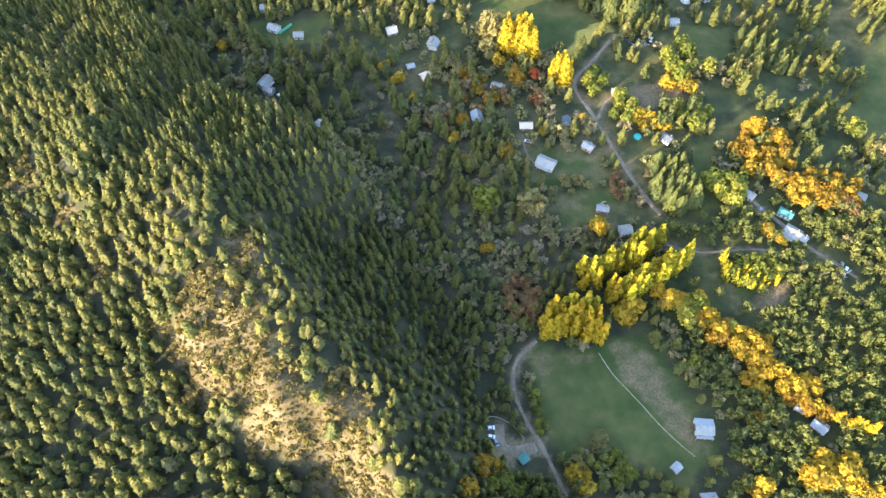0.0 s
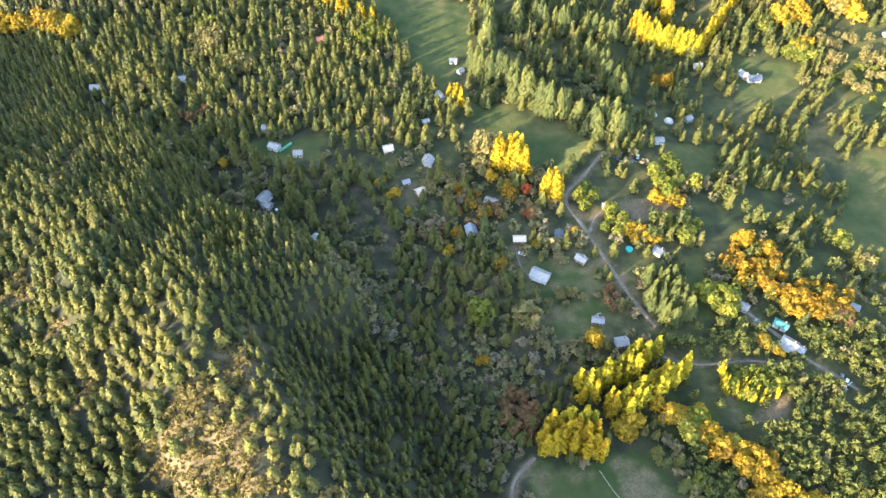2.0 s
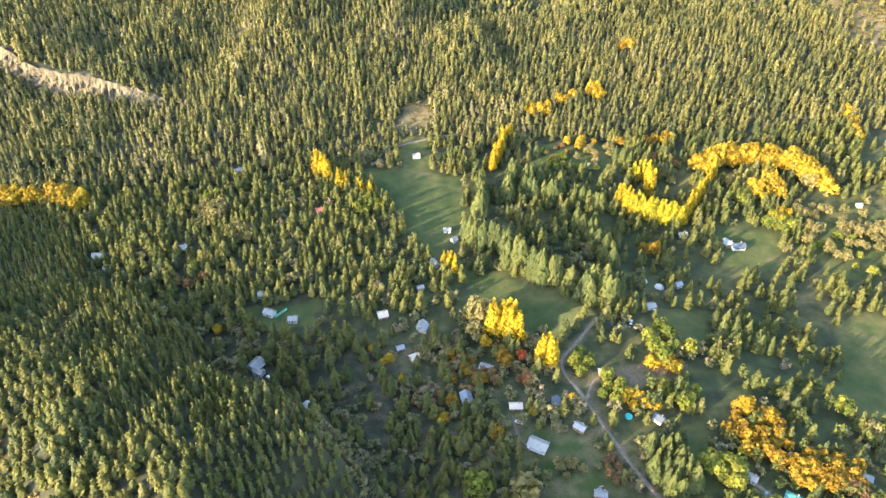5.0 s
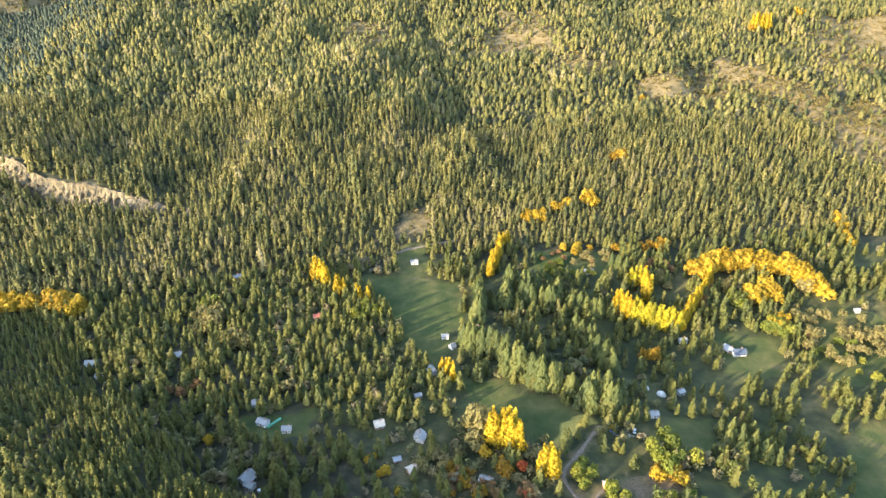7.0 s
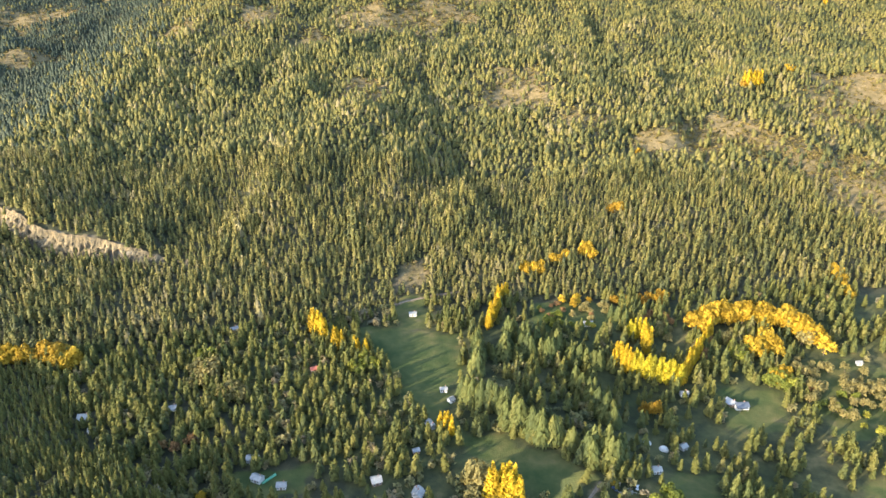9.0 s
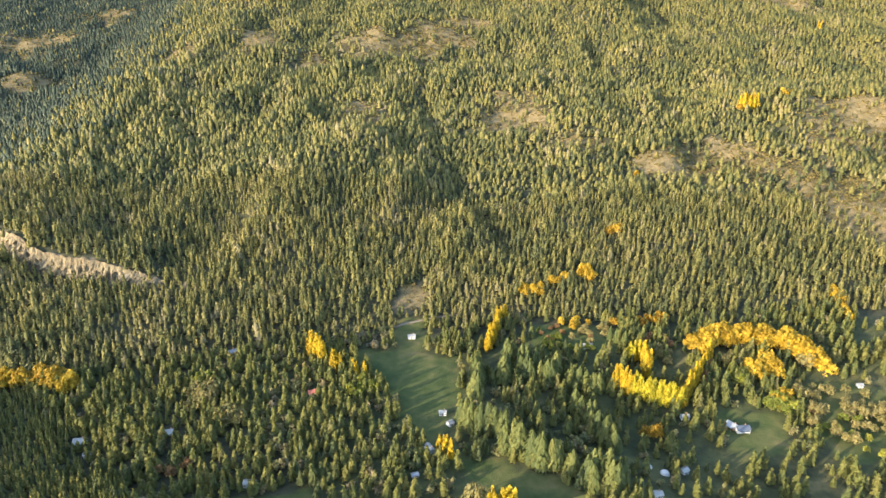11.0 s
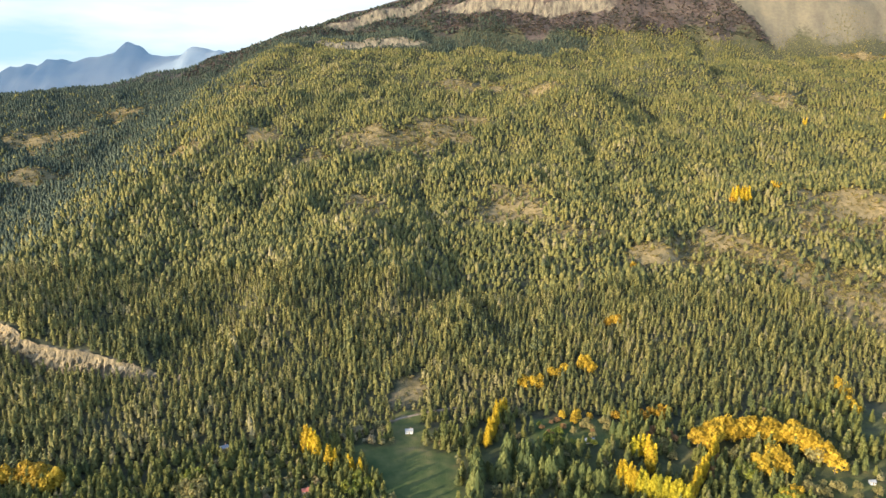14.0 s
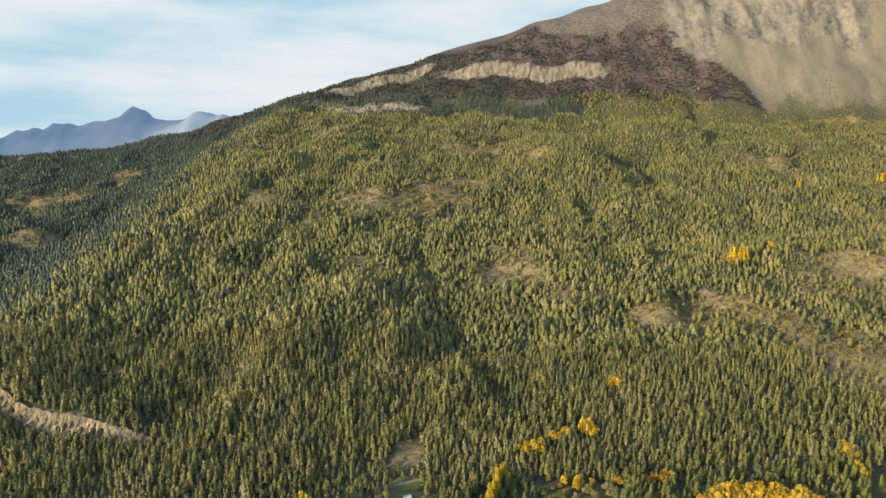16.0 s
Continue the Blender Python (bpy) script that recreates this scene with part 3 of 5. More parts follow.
def spray_template(sprays, seed):
    """A unit conifer crown of many small drooping sprays round a dark core, radius and height 1."""
    r = np.random.default_rng(seed)
    verts, faces = conifer_template(2, 5, False, seed)
    verts = [tuple(v) for v in verts * (0.62, 0.62, 0.9)]
    faces = [tuple(f) for f in faces]
    for i in range(sprays):
        h = 0.04 + 0.93 * ((i + r.uniform(0, 1)) / sprays) ** 1.25
        out = min(1.0, (1 - h) ** 0.6 * (0.72 + 1.6 * min(h, 0.18))) * r.uniform(0.78, 1.12)
        a = 2.39996 * i + r.normal() * 0.35
        c, s = math.cos(a), math.sin(a)
        fine = min(1.0, math.sqrt(75 / sprays))
        wide, long = fine * r.uniform(0.22, 0.42) * (1.05 - 0.6 * h), fine * r.uniform(0.35, 0.6) * (1.05 - 0.5 * h)
        rise = r.uniform(0.05, 0.14)
        first = len(verts)
        tip = (out * c, out * s, h - 0.03)
        inner = max(0.02, out - long)
        verts += [tip, (inner * c - wide * s, inner * s + wide * c, h + rise * r.uniform(0.5, 1.2)), (inner * c + wide * s, inner * s - wide * c, h + rise * r.uniform(0.5, 1.2))]
        faces.append((first, first + 2, first + 1))
    return np.array(verts), np.array(faces)


def leafy_template(clumps, lobes, seed, size=0.26, spire=False):
    """A unit broadleaf crown of radius and height 1: many small tilted leaf clumps, each one ragged triangle."""
    r = np.random.default_rng(seed)
    centres = []
    for i in range(lobes):
        if spire:
            h = (i + 0.5) / lobes
            w = (0.55 + 0.45 * math.sin(math.pi * min(1, h * 1.25))) * (1 - h ** 3)
            centres.append((r.normal() * 0.16, r.normal() * 0.16, 0.08 + 0.84 * h, 0.75 * w, 0.16))
        else:
            a, out = r.uniform(0, 6.28), r.uniform(0.25, 0.62)
            centres.append((out * math.cos(a), out * math.sin(a), r.uniform(0.32, 0.78), r.uniform(0.34, 0.5), r.uniform(0.18, 0.28)))
    verts, faces = [], []
    for i in range(clumps):
        cx, cy, cz, w, tall = centres[i % lobes]
        n = r.normal(size=3)
        n /= np.linalg.norm(n)
        if n[2] < -0.5:
            n[2] = -n[2]
        at = np.array([cx + n[0] * w, cy + n[1] * w, cz + n[2] * tall]) + r.normal(size=3) * (0.04, 0.04, 0.025)
        face = n * (1, 1, 1.2) + r.normal(size=3) * 0.45
        face /= np.linalg.norm(face)
        u = np.cross(face, r.normal(size=3))
        u /= np.linalg.norm(u)
        v = np.cross(face, u)
        s = size * r.uniform(0.6, 1.25)
        first = len(verts)
        flat = np.array([1, 1, 0.5 if not spire else 0.24])
        a = r.uniform(0, 6.28)
        for k in range(3):
            c, d = math.cos(a + 2.094 * k), math.sin(a + 2.094 * k)
            verts.append(tuple(at + (u * c + v * d) * s * r.uniform(0.75, 1.25) * flat))
        faces.append((first, first + 1, first + 2))
    return np.array(verts), np.array(faces)


def wood(name, templates, x, y, height, radius, tone, material, label, category="trees", lift=0.08, ragged=0.10):
    """Many trees as one object: each a turned, stretched and roughened copy of a crown template, on the ground."""
    z = terrain(x, y)
    pick = rng.integers(0, len(templates), len(x))
    all_v, all_f, all_t, start = [], [], [], 0
    for k, (tv, tf) in enumerate(templates):
        on = np.flatnonzero(pick == k)
        if not len(on):
            continue
        a = rng.uniform(0, 6.2832, len(on))
        c, s = np.cos(a)[:, None], np.sin(a)[:, None]
        lean = rng.normal(0, 0.05, (2, len(on), 1))
        vx = (tv[:, 0] * c - tv[:, 1] * s + rng.normal(0, ragged, (len(on), len(tv)))) * radius[on, None]
        vy = (tv[:, 0] * s + tv[:, 1] * c + rng.normal(0, ragged, (len(on), len(tv)))) * radius[on, None]
        vz = tv[:, 2] * height[on, None] + rng.normal(0, 0.02, (len(on), len(tv))) * height[on, None]
        vx, vy = vx + lean[0] * vz, vy + lean[1] * vz
        v = np.stack([vx + x[on, None], vy + y[on, None], vz + z[on, None] + lift * height[on, None]], -1)
        f = tf[None] + (np.arange(len(on)) * len(tv))[:, None, None] + start
        all_v.append(v.reshape(-1, 3)), all_f.append(f.reshape(-1, tf.shape[1]))
        all_t.append(np.repeat(tone[on], len(tv)))
        start += v.shape[0] * v.shape[1]
    mesh = bpy.data.meshes.new(name)
    fill(mesh, np.concatenate(all_v), np.concatenate(all_f))
    put_attribute(mesh, "tone", np.concatenate(all_t))
    mesh.shade_smooth()
    mesh.materials.append(material)
    return tagged(new(name, mesh), label, category, kind="stuff")


NEAR_CONIFERS = [spray_template(78, s) for s in (1, 2, 3, 12)]
SLIM_CONIFERS = [spray_template(34, s) for s in (13, 14, 15)]
MID_CONIFERS = [spray_template(21, s) for s in (4, 5, 6)]
FAR_CONIFERS = [conifer_template(3, 7, False, s) for s in (7, 8, 9)]
DISTANT_CONIFERS = [conifer_template(2, 4, False, s) for s in (10, 11)]
SMALL_BUSHES = [leafy_template(26, 3, s, 0.46) for s in (31, 32, 33)]
HEATH_BUSHES = [leafy_template(11, 2, s, 0.7) for s in (34, 35)]
PINES = [leafy_template(110, 9, s, 0.24) for s in (24, 25, 26)]
NEAR_BUSHES = [leafy_template(92, 6, s, 0.28) for s in (21, 22, 23)]


def scattered(x0, x1, y0, y1, step):
    """Jittered points on a plan rectangle."""
    gx, gy = np.meshgrid(np.arange(x0, x1, step), np.arange(y0, y1, step))
    gx = gx + (np.arange(gx.shape[0]) % 2)[:, None] * step / 2
    return (gx + rng.uniform(-0.42, 0.42, gx.shape) * step).ravel(), (gy + rng.uniform(-0.42, 0.42, gy.shape) * step).ravel()


def in_sight(x, y, margin=60):
    """The wedge of country that the flight looks over."""
    return np.abs(x - 0.035 * y) < 0.66 * np.maximum(y, 0) + margin + 170 * (y < 420)


def ridge_place(x, y):
    return 0.8 * x + 0.6 * y, 0.8 * y - 0.6 * x


HOUSES = []


def clear_of_houses(x, y, gap=6.5):
    ok = np.ones(len(x), bool)
    for hx, hy in HOUSES:
        ok &= np.hypot(x - hx, y - hy) > gap
    return ok


def ridge_wood():
    for name, step, first, last, templates, tall, wide, label in (
            ("ridge_wood", 5.3, -220, 24, NEAR_CONIFERS, 9.8, 3.6, "dense green conifer wood on the near ridge's sunny side"),
            ("slope_wood", 4.0, 24, 88, SLIM_CONIFERS, 9.6, 2.35, "dense slim grey-green conifers on the shaded slope")):
        x, y = scattered(-420, 60, 0, 520, step)
        q, s = ridge_place(x, y)
        q = q + 0.15 * np.maximum(s - 195, 0)
        edge = q + 6 * rolling(x, y, 60)
        keep = (edge >= first) & (edge < last) & (s > -60) & (y < foot_of_hill(x) - 10) & (rng.random(len(x)) > 0.06)
        keep &= rng.random(len(x)) > 0.93 * np.clip(crag_at(x, y)[0] * 1.4, 0, 1)
        keep &= (meadow_at(x, y) < 0.5) & (road_gap(x, y) > 1.5)
        x, y = x[keep], y[keep]
        keep = clear_of_houses(x, y)
        x, y = x[keep], y[keep]
        size = rng.uniform(0.62, 1.2, len(x)) * (1 + 0.15 * rolling(x, y, 70))
        tone = np.clip(rng.normal(0.45, 0.26, len(x)) + 0.12 * rolling(x, y, 90), 0, 1)
        wood(name, templates, x, y, tall * size, wide * size ** 0.6, tone, CONIFER, label)


def hill_wood():
    for name, y0, y1, step, templates, tall, wide in (
            ("lower_hill_wood", 430, 820, 5.3, MID_CONIFERS, 11.2, 3.7), ("middle_hill_wood", 820, 1300, 6.2, FAR_CONIFERS, 11.0, 4.0),
            ("upper_hill_wood", 1300, 1900, 7.5, DISTANT_CONIFERS, 10.5, 4.4), ("distant_wood", 1900, 3080, 8.8, DISTANT_CONIFERS, 9.0, 4.5)):
        wide_x = 0.72 * y1 + 90
        x, y = scattered(-wide_x, wide_x, y0, y1, step)
        keep = in_sight(x, y) & (y > foot_of_hill(x) + 6 * rolling(x, y, 40)) & (rng.random(len(x)) > 0.05)
        keep &= rng.random(len(x)) > 0.92 * bare_at(x, y)
        keep &= ~inside(x, y, MEADOWS["scar"])
        keep &= rng.random(len(x)) > 0.95 * np.clip(crag_at(x, y)[0], 0, 1)
        keep &= rng.random(len(x)) > smooth(y - wood_edge(x) + 60 * rolling(x, y, 240), -70, 40) * (0.6 + 0.4 * smooth(x, 60, 350))
        keep &= meadow_at(x, y) < 0.5
        x, y = x[keep], y[keep]
        keep = clear_of_houses(x, y, 9)
        x, y = x[keep], y[keep]
        low = smooth(x, 1050, 1200) * smooth(y, 2330, 2480)
        size = (rng.uniform(0.5, 1.1, len(x)) + 0.45 * (rng.random(len(x)) < 0.14)) * (1 + 0.2 * rolling(x, y, 110) + 0.14 * rolling(x, y, 37)) * (1 - 0.5 * low)
        tone = np.clip(rng.normal(0.46, 0.25 if y1 < 1400 else 0.16, len(x)) + 0.2 * rolling(x, y, 160) + 0.18 * rolling(x, y, 48), 0, 1)
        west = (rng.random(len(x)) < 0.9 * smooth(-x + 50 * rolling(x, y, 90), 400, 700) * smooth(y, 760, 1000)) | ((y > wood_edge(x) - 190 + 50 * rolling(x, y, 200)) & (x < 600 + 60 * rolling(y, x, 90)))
        # the side valley's trees get this colour in place of haze
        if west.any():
            wood("west_" + name, templates, x[west], y[west], tall * size[west], wide * size[west] ** 0.6, tone[west], DARK_HAZE_CONIFER, "dark mountain-foot forest, and side-valley forest painted blue-green for haze")
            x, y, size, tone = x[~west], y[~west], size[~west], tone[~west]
        wood(name, templates, x, y, tall * size, wide * size ** 0.6, tone, HILL_CONIFER, "continuous green conifer forest covering the hillside")


def valley_wood():
    x, y = scattered(-330, 430, 20, 600, 4.7)
    q, s = ridge_place(x, y)
    edge = q + 0.15 * np.maximum(s - 195, 0) + 6 * rolling(x, y, 60)
    keep = (edge > 88) & (y < foot_of_hill(x)) & in_sight(x, y, 90)
    keep &= (meadow_at(x, y) < 0.5) & (road_gap(x, y) > 2.2) & ~inside(x, y, MEADOWS["dirt_yard"]) & ~inside(x, y, MEADOWS["car_park"]) & ~inside(x, y, MEADOWS["cut_bank"])
    thick = 0.55 + 0.35 * rolling(x, y, 80)
    thick = np.maximum(thick, 0.95 * (1 - smooth(q, 105, 150)))                               # the shaded wood under the ridge
    thick = np.maximum(thick, 0.86 * smooth(x - 0.55 * (y - 60), 92, 112) * (y < 185) * (x > 125))   # east bank
    thick = np.maximum(thick, 0.9 * smooth(-x, -10, 30) * smooth(y, 300, 360))                # behind the village to the west
    thick = np.maximum(thick, 0.85 * smooth(y, 395, 430) * (1 - smooth(y, 480, 520)) * smooth(x, 50, 70) * (1 - smooth(x, 120, 140)))
    thick = np.maximum(thick, 0.8 * (1 - smooth(q, 170, 205)) * (1 - smooth(y, 250, 290)) * (1 - smooth(x, 50, 75)))
    thick = np.where((x > 150) & (y > 225) & (y < 430), 0.37 + 0.35 * rolling(x, y, 50), thick)
    thick = thick * (1 - 0.36 * smooth(y, 215, 260))
    keep &= rng.random(len(x)) < thick
    x, y = x[keep], y[keep]
    keep = clear_of_houses(x, y)
    x, y = x[keep], y[keep]
    bush = rng.random(len(x)) < np.clip(0.6 + 0.4 * rolling(x, y, 90) - 0.45 * (y > 330) - 0.3 * (ridge_place(x, y)[0] < 155), 0.1, 0.9)
    size = rng.uniform(0.55, 1.2, len(x)) * (1 + 0.4 * smooth(y, 215, 260))
    tone = np.clip(rng.normal(0.47, 0.22, len(x)) + 0.15 * rolling(x, y, 60), 0, 1)
    pine = (x > 115) & (y < 330) & (rng.random(len(x)) < np.where(y < 205, 0.88, 0.22))
    bush &= ~((x > 165) & (y > 220) & (rng.random(len(x)) < 0.7))
    c, b = ~bush & ~pine, bush & ~pine
    wood("east_pine_wood", PINES, x[pine], y[pine], 8.2 * size[pine], 3.2 * size[pine] ** 0.5, np.clip(tone[pine] + np.where(y[pine] < 205, 0.1, -0.1), 0, 1), PINE, "bushy olive-green pines on the sunny east bank", lift=0.02)
    wood("valley_wood", NEAR_CONIFERS, x[c], y[c], 8.8 * size[c], 2.95 * size[c] ** 0.8, tone[c], CONIFER, "loose green conifers between the village houses")
    wood("valley_scrub", NEAR_BUSHES, x[b], y[b], 6.3 * np.minimum(size[b], 1.5), 3.0 * size[b] ** 0.5, tone[b], SCRUB, "mixed olive and brown scrub and small trees", "shrubs", lift=-0.12)


def crag_scrub():
    """Straw-coloured bushes and boulders over the open rock of the near ridge."""
    x, y = scattered(-320, 20, 20, 330, 1.6)
    keep = (rng.random(len(x)) < 0.85 * np.clip(crag_at(x, y)[0], 0, 1)) & (crag_at(x, y)[0] > 0.15)
    x, y = x[keep], y[keep]
    size = rng.uniform(0.4, 1.0, len(x)) + 1.1 * (rng.random(len(x)) < 0.16)
    wood("crag_scrub", SMALL_BUSHES, x, y, 1.9 * size, 1.35 * size, np.clip(rng.normal(0.55, 0.25, len(x)), 0, 1), STRAW,
         "straw-yellow bushes and dry grass tufts on the rocky crag", "shrubs", lift=-0.15)


def hill_scrub():
    """Low olive and straw bushes scattered over the open stony places of the hill."""
    xs, ys = [], []
    for cx, cy, rx, ry in BARE:
        px, py = scattered(cx - 1.5 * rx, cx + 1.5 * rx, cy - 1.5 * ry, cy + 1.5 * ry, 2.6 + 0.0022 * cy)
        keep = rng.random(len(px)) < 0.42 * smooth(bare_at(px, py), 0.1, 0.5)
        xs.append(px[keep]), ys.append(py[keep])
    x, y = np.concatenate(xs), np.concatenate(ys)
    size = rng.uniform(0.4, 1.2, len(x)) * (0.7 + 0.0006 * y)
    wood("hill_scrub", HEATH_BUSHES, x, y, 2.6 * size, 1.9 * size, np.clip(rng.normal(0.62, 0.25, len(x)), 0, 1), STRAW,
         "low straw and olive bushes on stony clearings of the hill", "shrubs", lift=-0.12)


def heath_scrub():
    x, y = scattered(-900, 1290, 2560, 3080, 7.5)
    keep = (y > wood_edge(x) - 40) & (x < scree_line(y) - 8 + 16 * rolling(x, y, 60)) & (y < heath_top(x) - 10) & (band_at(x, y) < 0.3)
    keep &= rng.random(len(x)) < 0.72 + 0.35 * rolling(x, y, 90) - 0.25 * smooth(y, 2780, 2900)
    x, y = x[keep], y[keep]
    size = rng.uniform(0.5, 1.3, len(x))
    wood("heath_scrub", HEATH_BUSHES, x, y, 6.5 * size, 4.6 * size, np.clip(rng.normal(0.45, 0.28, len(x)) + 0.2 * rolling(x, y, 110), 0, 1), HEATHER,
         "dark purple-brown scrub on the mountain's lower face", "shrubs", lift=-0.15)


# ---- houses ----
def part(name, bm, material, parent, label=""):
    mesh = bpy.data.meshes.new(name)
    bm.to_mesh(mesh)
    bm.free()
    mesh.materials.append(material)
    ob = new(name, mesh)
    ob.parent = parent
    return tagged(ob, label) if label else ob


def box(bm, x0, x1, y0, y1, z0, z1):
    v = [bm.verts.new(p) for p in ((x0, y0, z0), (x1, y0, z0), (x1, y1, z0), (x0, y1, z0), (x0, y0, z1), (x1, y0, z1), (x1, y1, z1), (x0, y1, z1))]
    for f in ((3, 2, 1, 0), (4, 5, 6, 7), (0, 1, 5, 4), (1, 2, 6, 5), (2, 3, 7, 6), (3, 0, 4, 7)):
        bm.faces.new([v[i] for i in f])
    return bm


def gable_walls(l, w, h, ridge):
    bm = bmesh.new()
    ends = []
    for x in (-l / 2, l / 2):
        ends.append([bm.verts.new((x, yy, zz)) for yy, zz in ((-w / 2, -2.5), (w / 2, -2.5), (w / 2, h), (0, h + ridge - 0.06), (-w / 2, h))])
    bm.faces.new(ends[0][::-1]), bm.faces.new(ends[1])
    for i in range(5):
        bm.faces.new((ends[0][i], ends[0][(i + 1) % 5], ends[1][(i + 1) % 5], ends[1][i]))
    bmesh.ops.recalc_face_normals(bm, faces=bm.faces)
    return bm


def roof_slope(l, w, h, ridge, side):
    """One ribbed roof sheet with an overhang, side -1 or 1."""
    bm = bmesh.new()
    over, thick, ribs = 0.45, 0.12, max(6, int(l / 0.9))
    slope, out = ridge / (w / 2), w / 2 + over
    step = (l + 2 * over) / (2 * ribs)
    rows = []
    for i in range(2 * ribs + 1):
        x, lift = -l / 2 - over + i * step, 0.07 if i % 4 in (1, 2) else 0.0
        hi, lo = h + ridge + lift, h - over * slope + lift
        rows.append([bm.verts.new(p) for p in ((x, 0, hi + thick), (x, side * out, lo + thick), (x, side * out, lo), (x, 0, hi))])
    for a, c in zip(rows, rows[1:]):
        for k in range(4):
            bm.faces.new((a[k], a[(k + 1) % 4], c[(k + 1) % 4], c[k]))
    bm.faces.new(rows[0]), bm.faces.new(rows[-1][::-1])
    bmesh.ops.recalc_face_normals(bm, faces=bm.faces)
    return bm


WORDS = {"white": "pale zinc", "blue": "blue-grey zinc", "tan": "weathered board", "grey": "grey sheet", "dark": "dark slate", "teal": "teal painted", "red": "rust-red"}


def house(x, y, yaw, l, w, colour, h=2.7, porch=True):
    """A small gabled country house with walls, ribbed roof, door, windows and chimney."""
    HOUSES.append((x, y))
    root = new("house")
    big = l > 5.5
    l, w = 0.84 * l, 0.84 * w
    tagged(root, f"small country house with {WORDS[colour]} gable roof" if big else f"small garden shed with {WORDS[colour]} roof", "house" if big else "shed", "valley houses")
    if not big:
        root.name, h = "shed", 2.2
    ridge = 0.3 * w
    part("wall", gable_walls(l, w, h, ridge), WALLS["wood" if colour in ("tan", "red", "grey") else "white"], root)
    roof = part("roof", roof_slope(l, w, h, ridge, 1), ROOFS[colour], root, f"{WORDS[colour]} roof")
    part("roof_sheet", roof_slope(l, w, h, ridge, -1), ROOFS[colour], roof)
    part("ridge_cap", box(bmesh.new(), -l / 2 - 0.5, l / 2 + 0.5, -0.22, 0.22, h + ridge + 0.1, h + ridge + 0.2), ROOFS[colour], roof)
    part("door", box(bmesh.new(), -0.45, 0.45, -w / 2 - 0.05, -w / 2 + 0.05, 0, 2.0), DOOR, root, "dark wooden door")
    for wx in ((-l / 3.2, l / 3.2) if big else (l / 3.2,)):
        for side in (-1, 1):
            yy = side * w / 2
            win = part("window", box(bmesh.new(), wx - 0.6, wx + 0.6, yy - 0.06, yy + 0.06, 0.9, 2.0), FRAME, root, "white window frame")
            part("pane", box(bmesh.new(), wx - 0.5, wx + 0.5, yy - 0.07, yy + 0.07, 1.0, 1.9), GLASS, win)
    if big:
        part("chimney", box(bmesh.new(), l / 4 - 0.3, l / 4 + 0.3, 0.5, 1.1, h, h + ridge + 0.9), BRICK, root)
        if porch and l > 7:
            part("porch_roof", box(bmesh.new(), -l / 3, l / 3, -w / 2 - 2.2, -w / 2 - 0.1, h - 0.35, h - 0.22), ROOFS[colour], root)
            for px in (-l / 3 + 0.15, l / 3 - 0.15):
                part("porch_post", box(bmesh.new(), px - 0.07, px + 0.07, -w / 2 - 2.1, -w / 2 - 1.96, -1.5, h - 0.35), POST, root)
    root.matrix_world = pose(x, y, ground_at(x, y) + 0.1, 0, 0, yaw)
    return root


house(56, 230, -30, 11.5, 8, "white")
house(-103, 292, 60, 10, 7.5, "white")
house(-100, 286, -28, 7, 5, "white")
house(-66, 252, -70, 5.5, 5, "white")
house(20, 264, -80, 7.5, 7, "blue")
house(47, 256, 0, 8, 5, "tan")
house(70, 260, 80, 5, 5, "dark")
house(33, 287, -25, 8.5, 6, "white")
house(93, 188, 10, 7, 6, "white")
house(160, 208, -40, 7, 5, "white")
house(176, 196, -35, 8, 5, "teal")
house(176, 184, -40, 9, 8, "white")
house(180, 181, -40, 6, 5, "grey")
house(186, 248, -30, 4, 3, "white")
house(124, 246, -45, 6, 6, "dark")
house(101, 281, 0, 6, 4.6, "tan")
house(-4, 322, 70, 7, 6, "white")
house(-9, 296, 30, 7, 6, "tan")
house(-30, 333, 20, 7, 6, "tan")
house(-18, 304, 20, 5, 4, "grey")
house(-103, 338, -25, 8, 6, "white")
house(-87, 331, 0, 6.5, 5, "white")
house(-110, 356, -10, 8, 6, "white")
house(97, 69, 40, 4.4, 3.6, "grey")
house(162, 86, -45, 7, 6, "grey")
house(156, 94, -30, 5, 3.5, "grey")
house(33, 73, 35, 4.2, 3.8, "teal")
house(147, 345, 0, 5, 4, "white")
house(83, 201, -10, 7, 4, "grey")
house(186, 219, 45, 6, 6, "tan")
house(219, 207, -30, 5, 5, "white")
house(108, 56, 4, 7, 5.6, "grey")
house(80, 241, -40, 7, 5, "grey")
house(-236, 402, 0, 9, 6, "white")
house(-225, 388, 10, 5, 4, "white")
house(-178, 409, 15, 9, 4.5, "white")
house(-194, 371, 0, 4.5, 3.5, "white")
house(-10, 543, 5, 7.5, 4.5, "white")
house(146, 343, 10, 7, 5, "white")
house(176, 376, 30, 6, 5, "white")
house(237, 424, 5, 12, 7, "dark")
house(231, 428, -60, 9, 6, "grey")
house(199, 439, 0, 7, 5, "white")
house(19, 416, 40, 5, 5, "white")
house(14, 428, 0, 6, 4, "white")
house(4, 388, -65, 9, 4, "white")
house(-162, 520, 30, 8, 5, "grey")
house(143, 526, 0, 9, 5, "white")
house(-85, 458, 20, 7, 5, "red")
house(354, 472, 0, 5, 4, "white")
house(-6, 361, 20, 5, 4, "grey")
house(-30, 334, 15, 7, 6, "tan")
house(-5, 324, 70, 7, 6, "white")


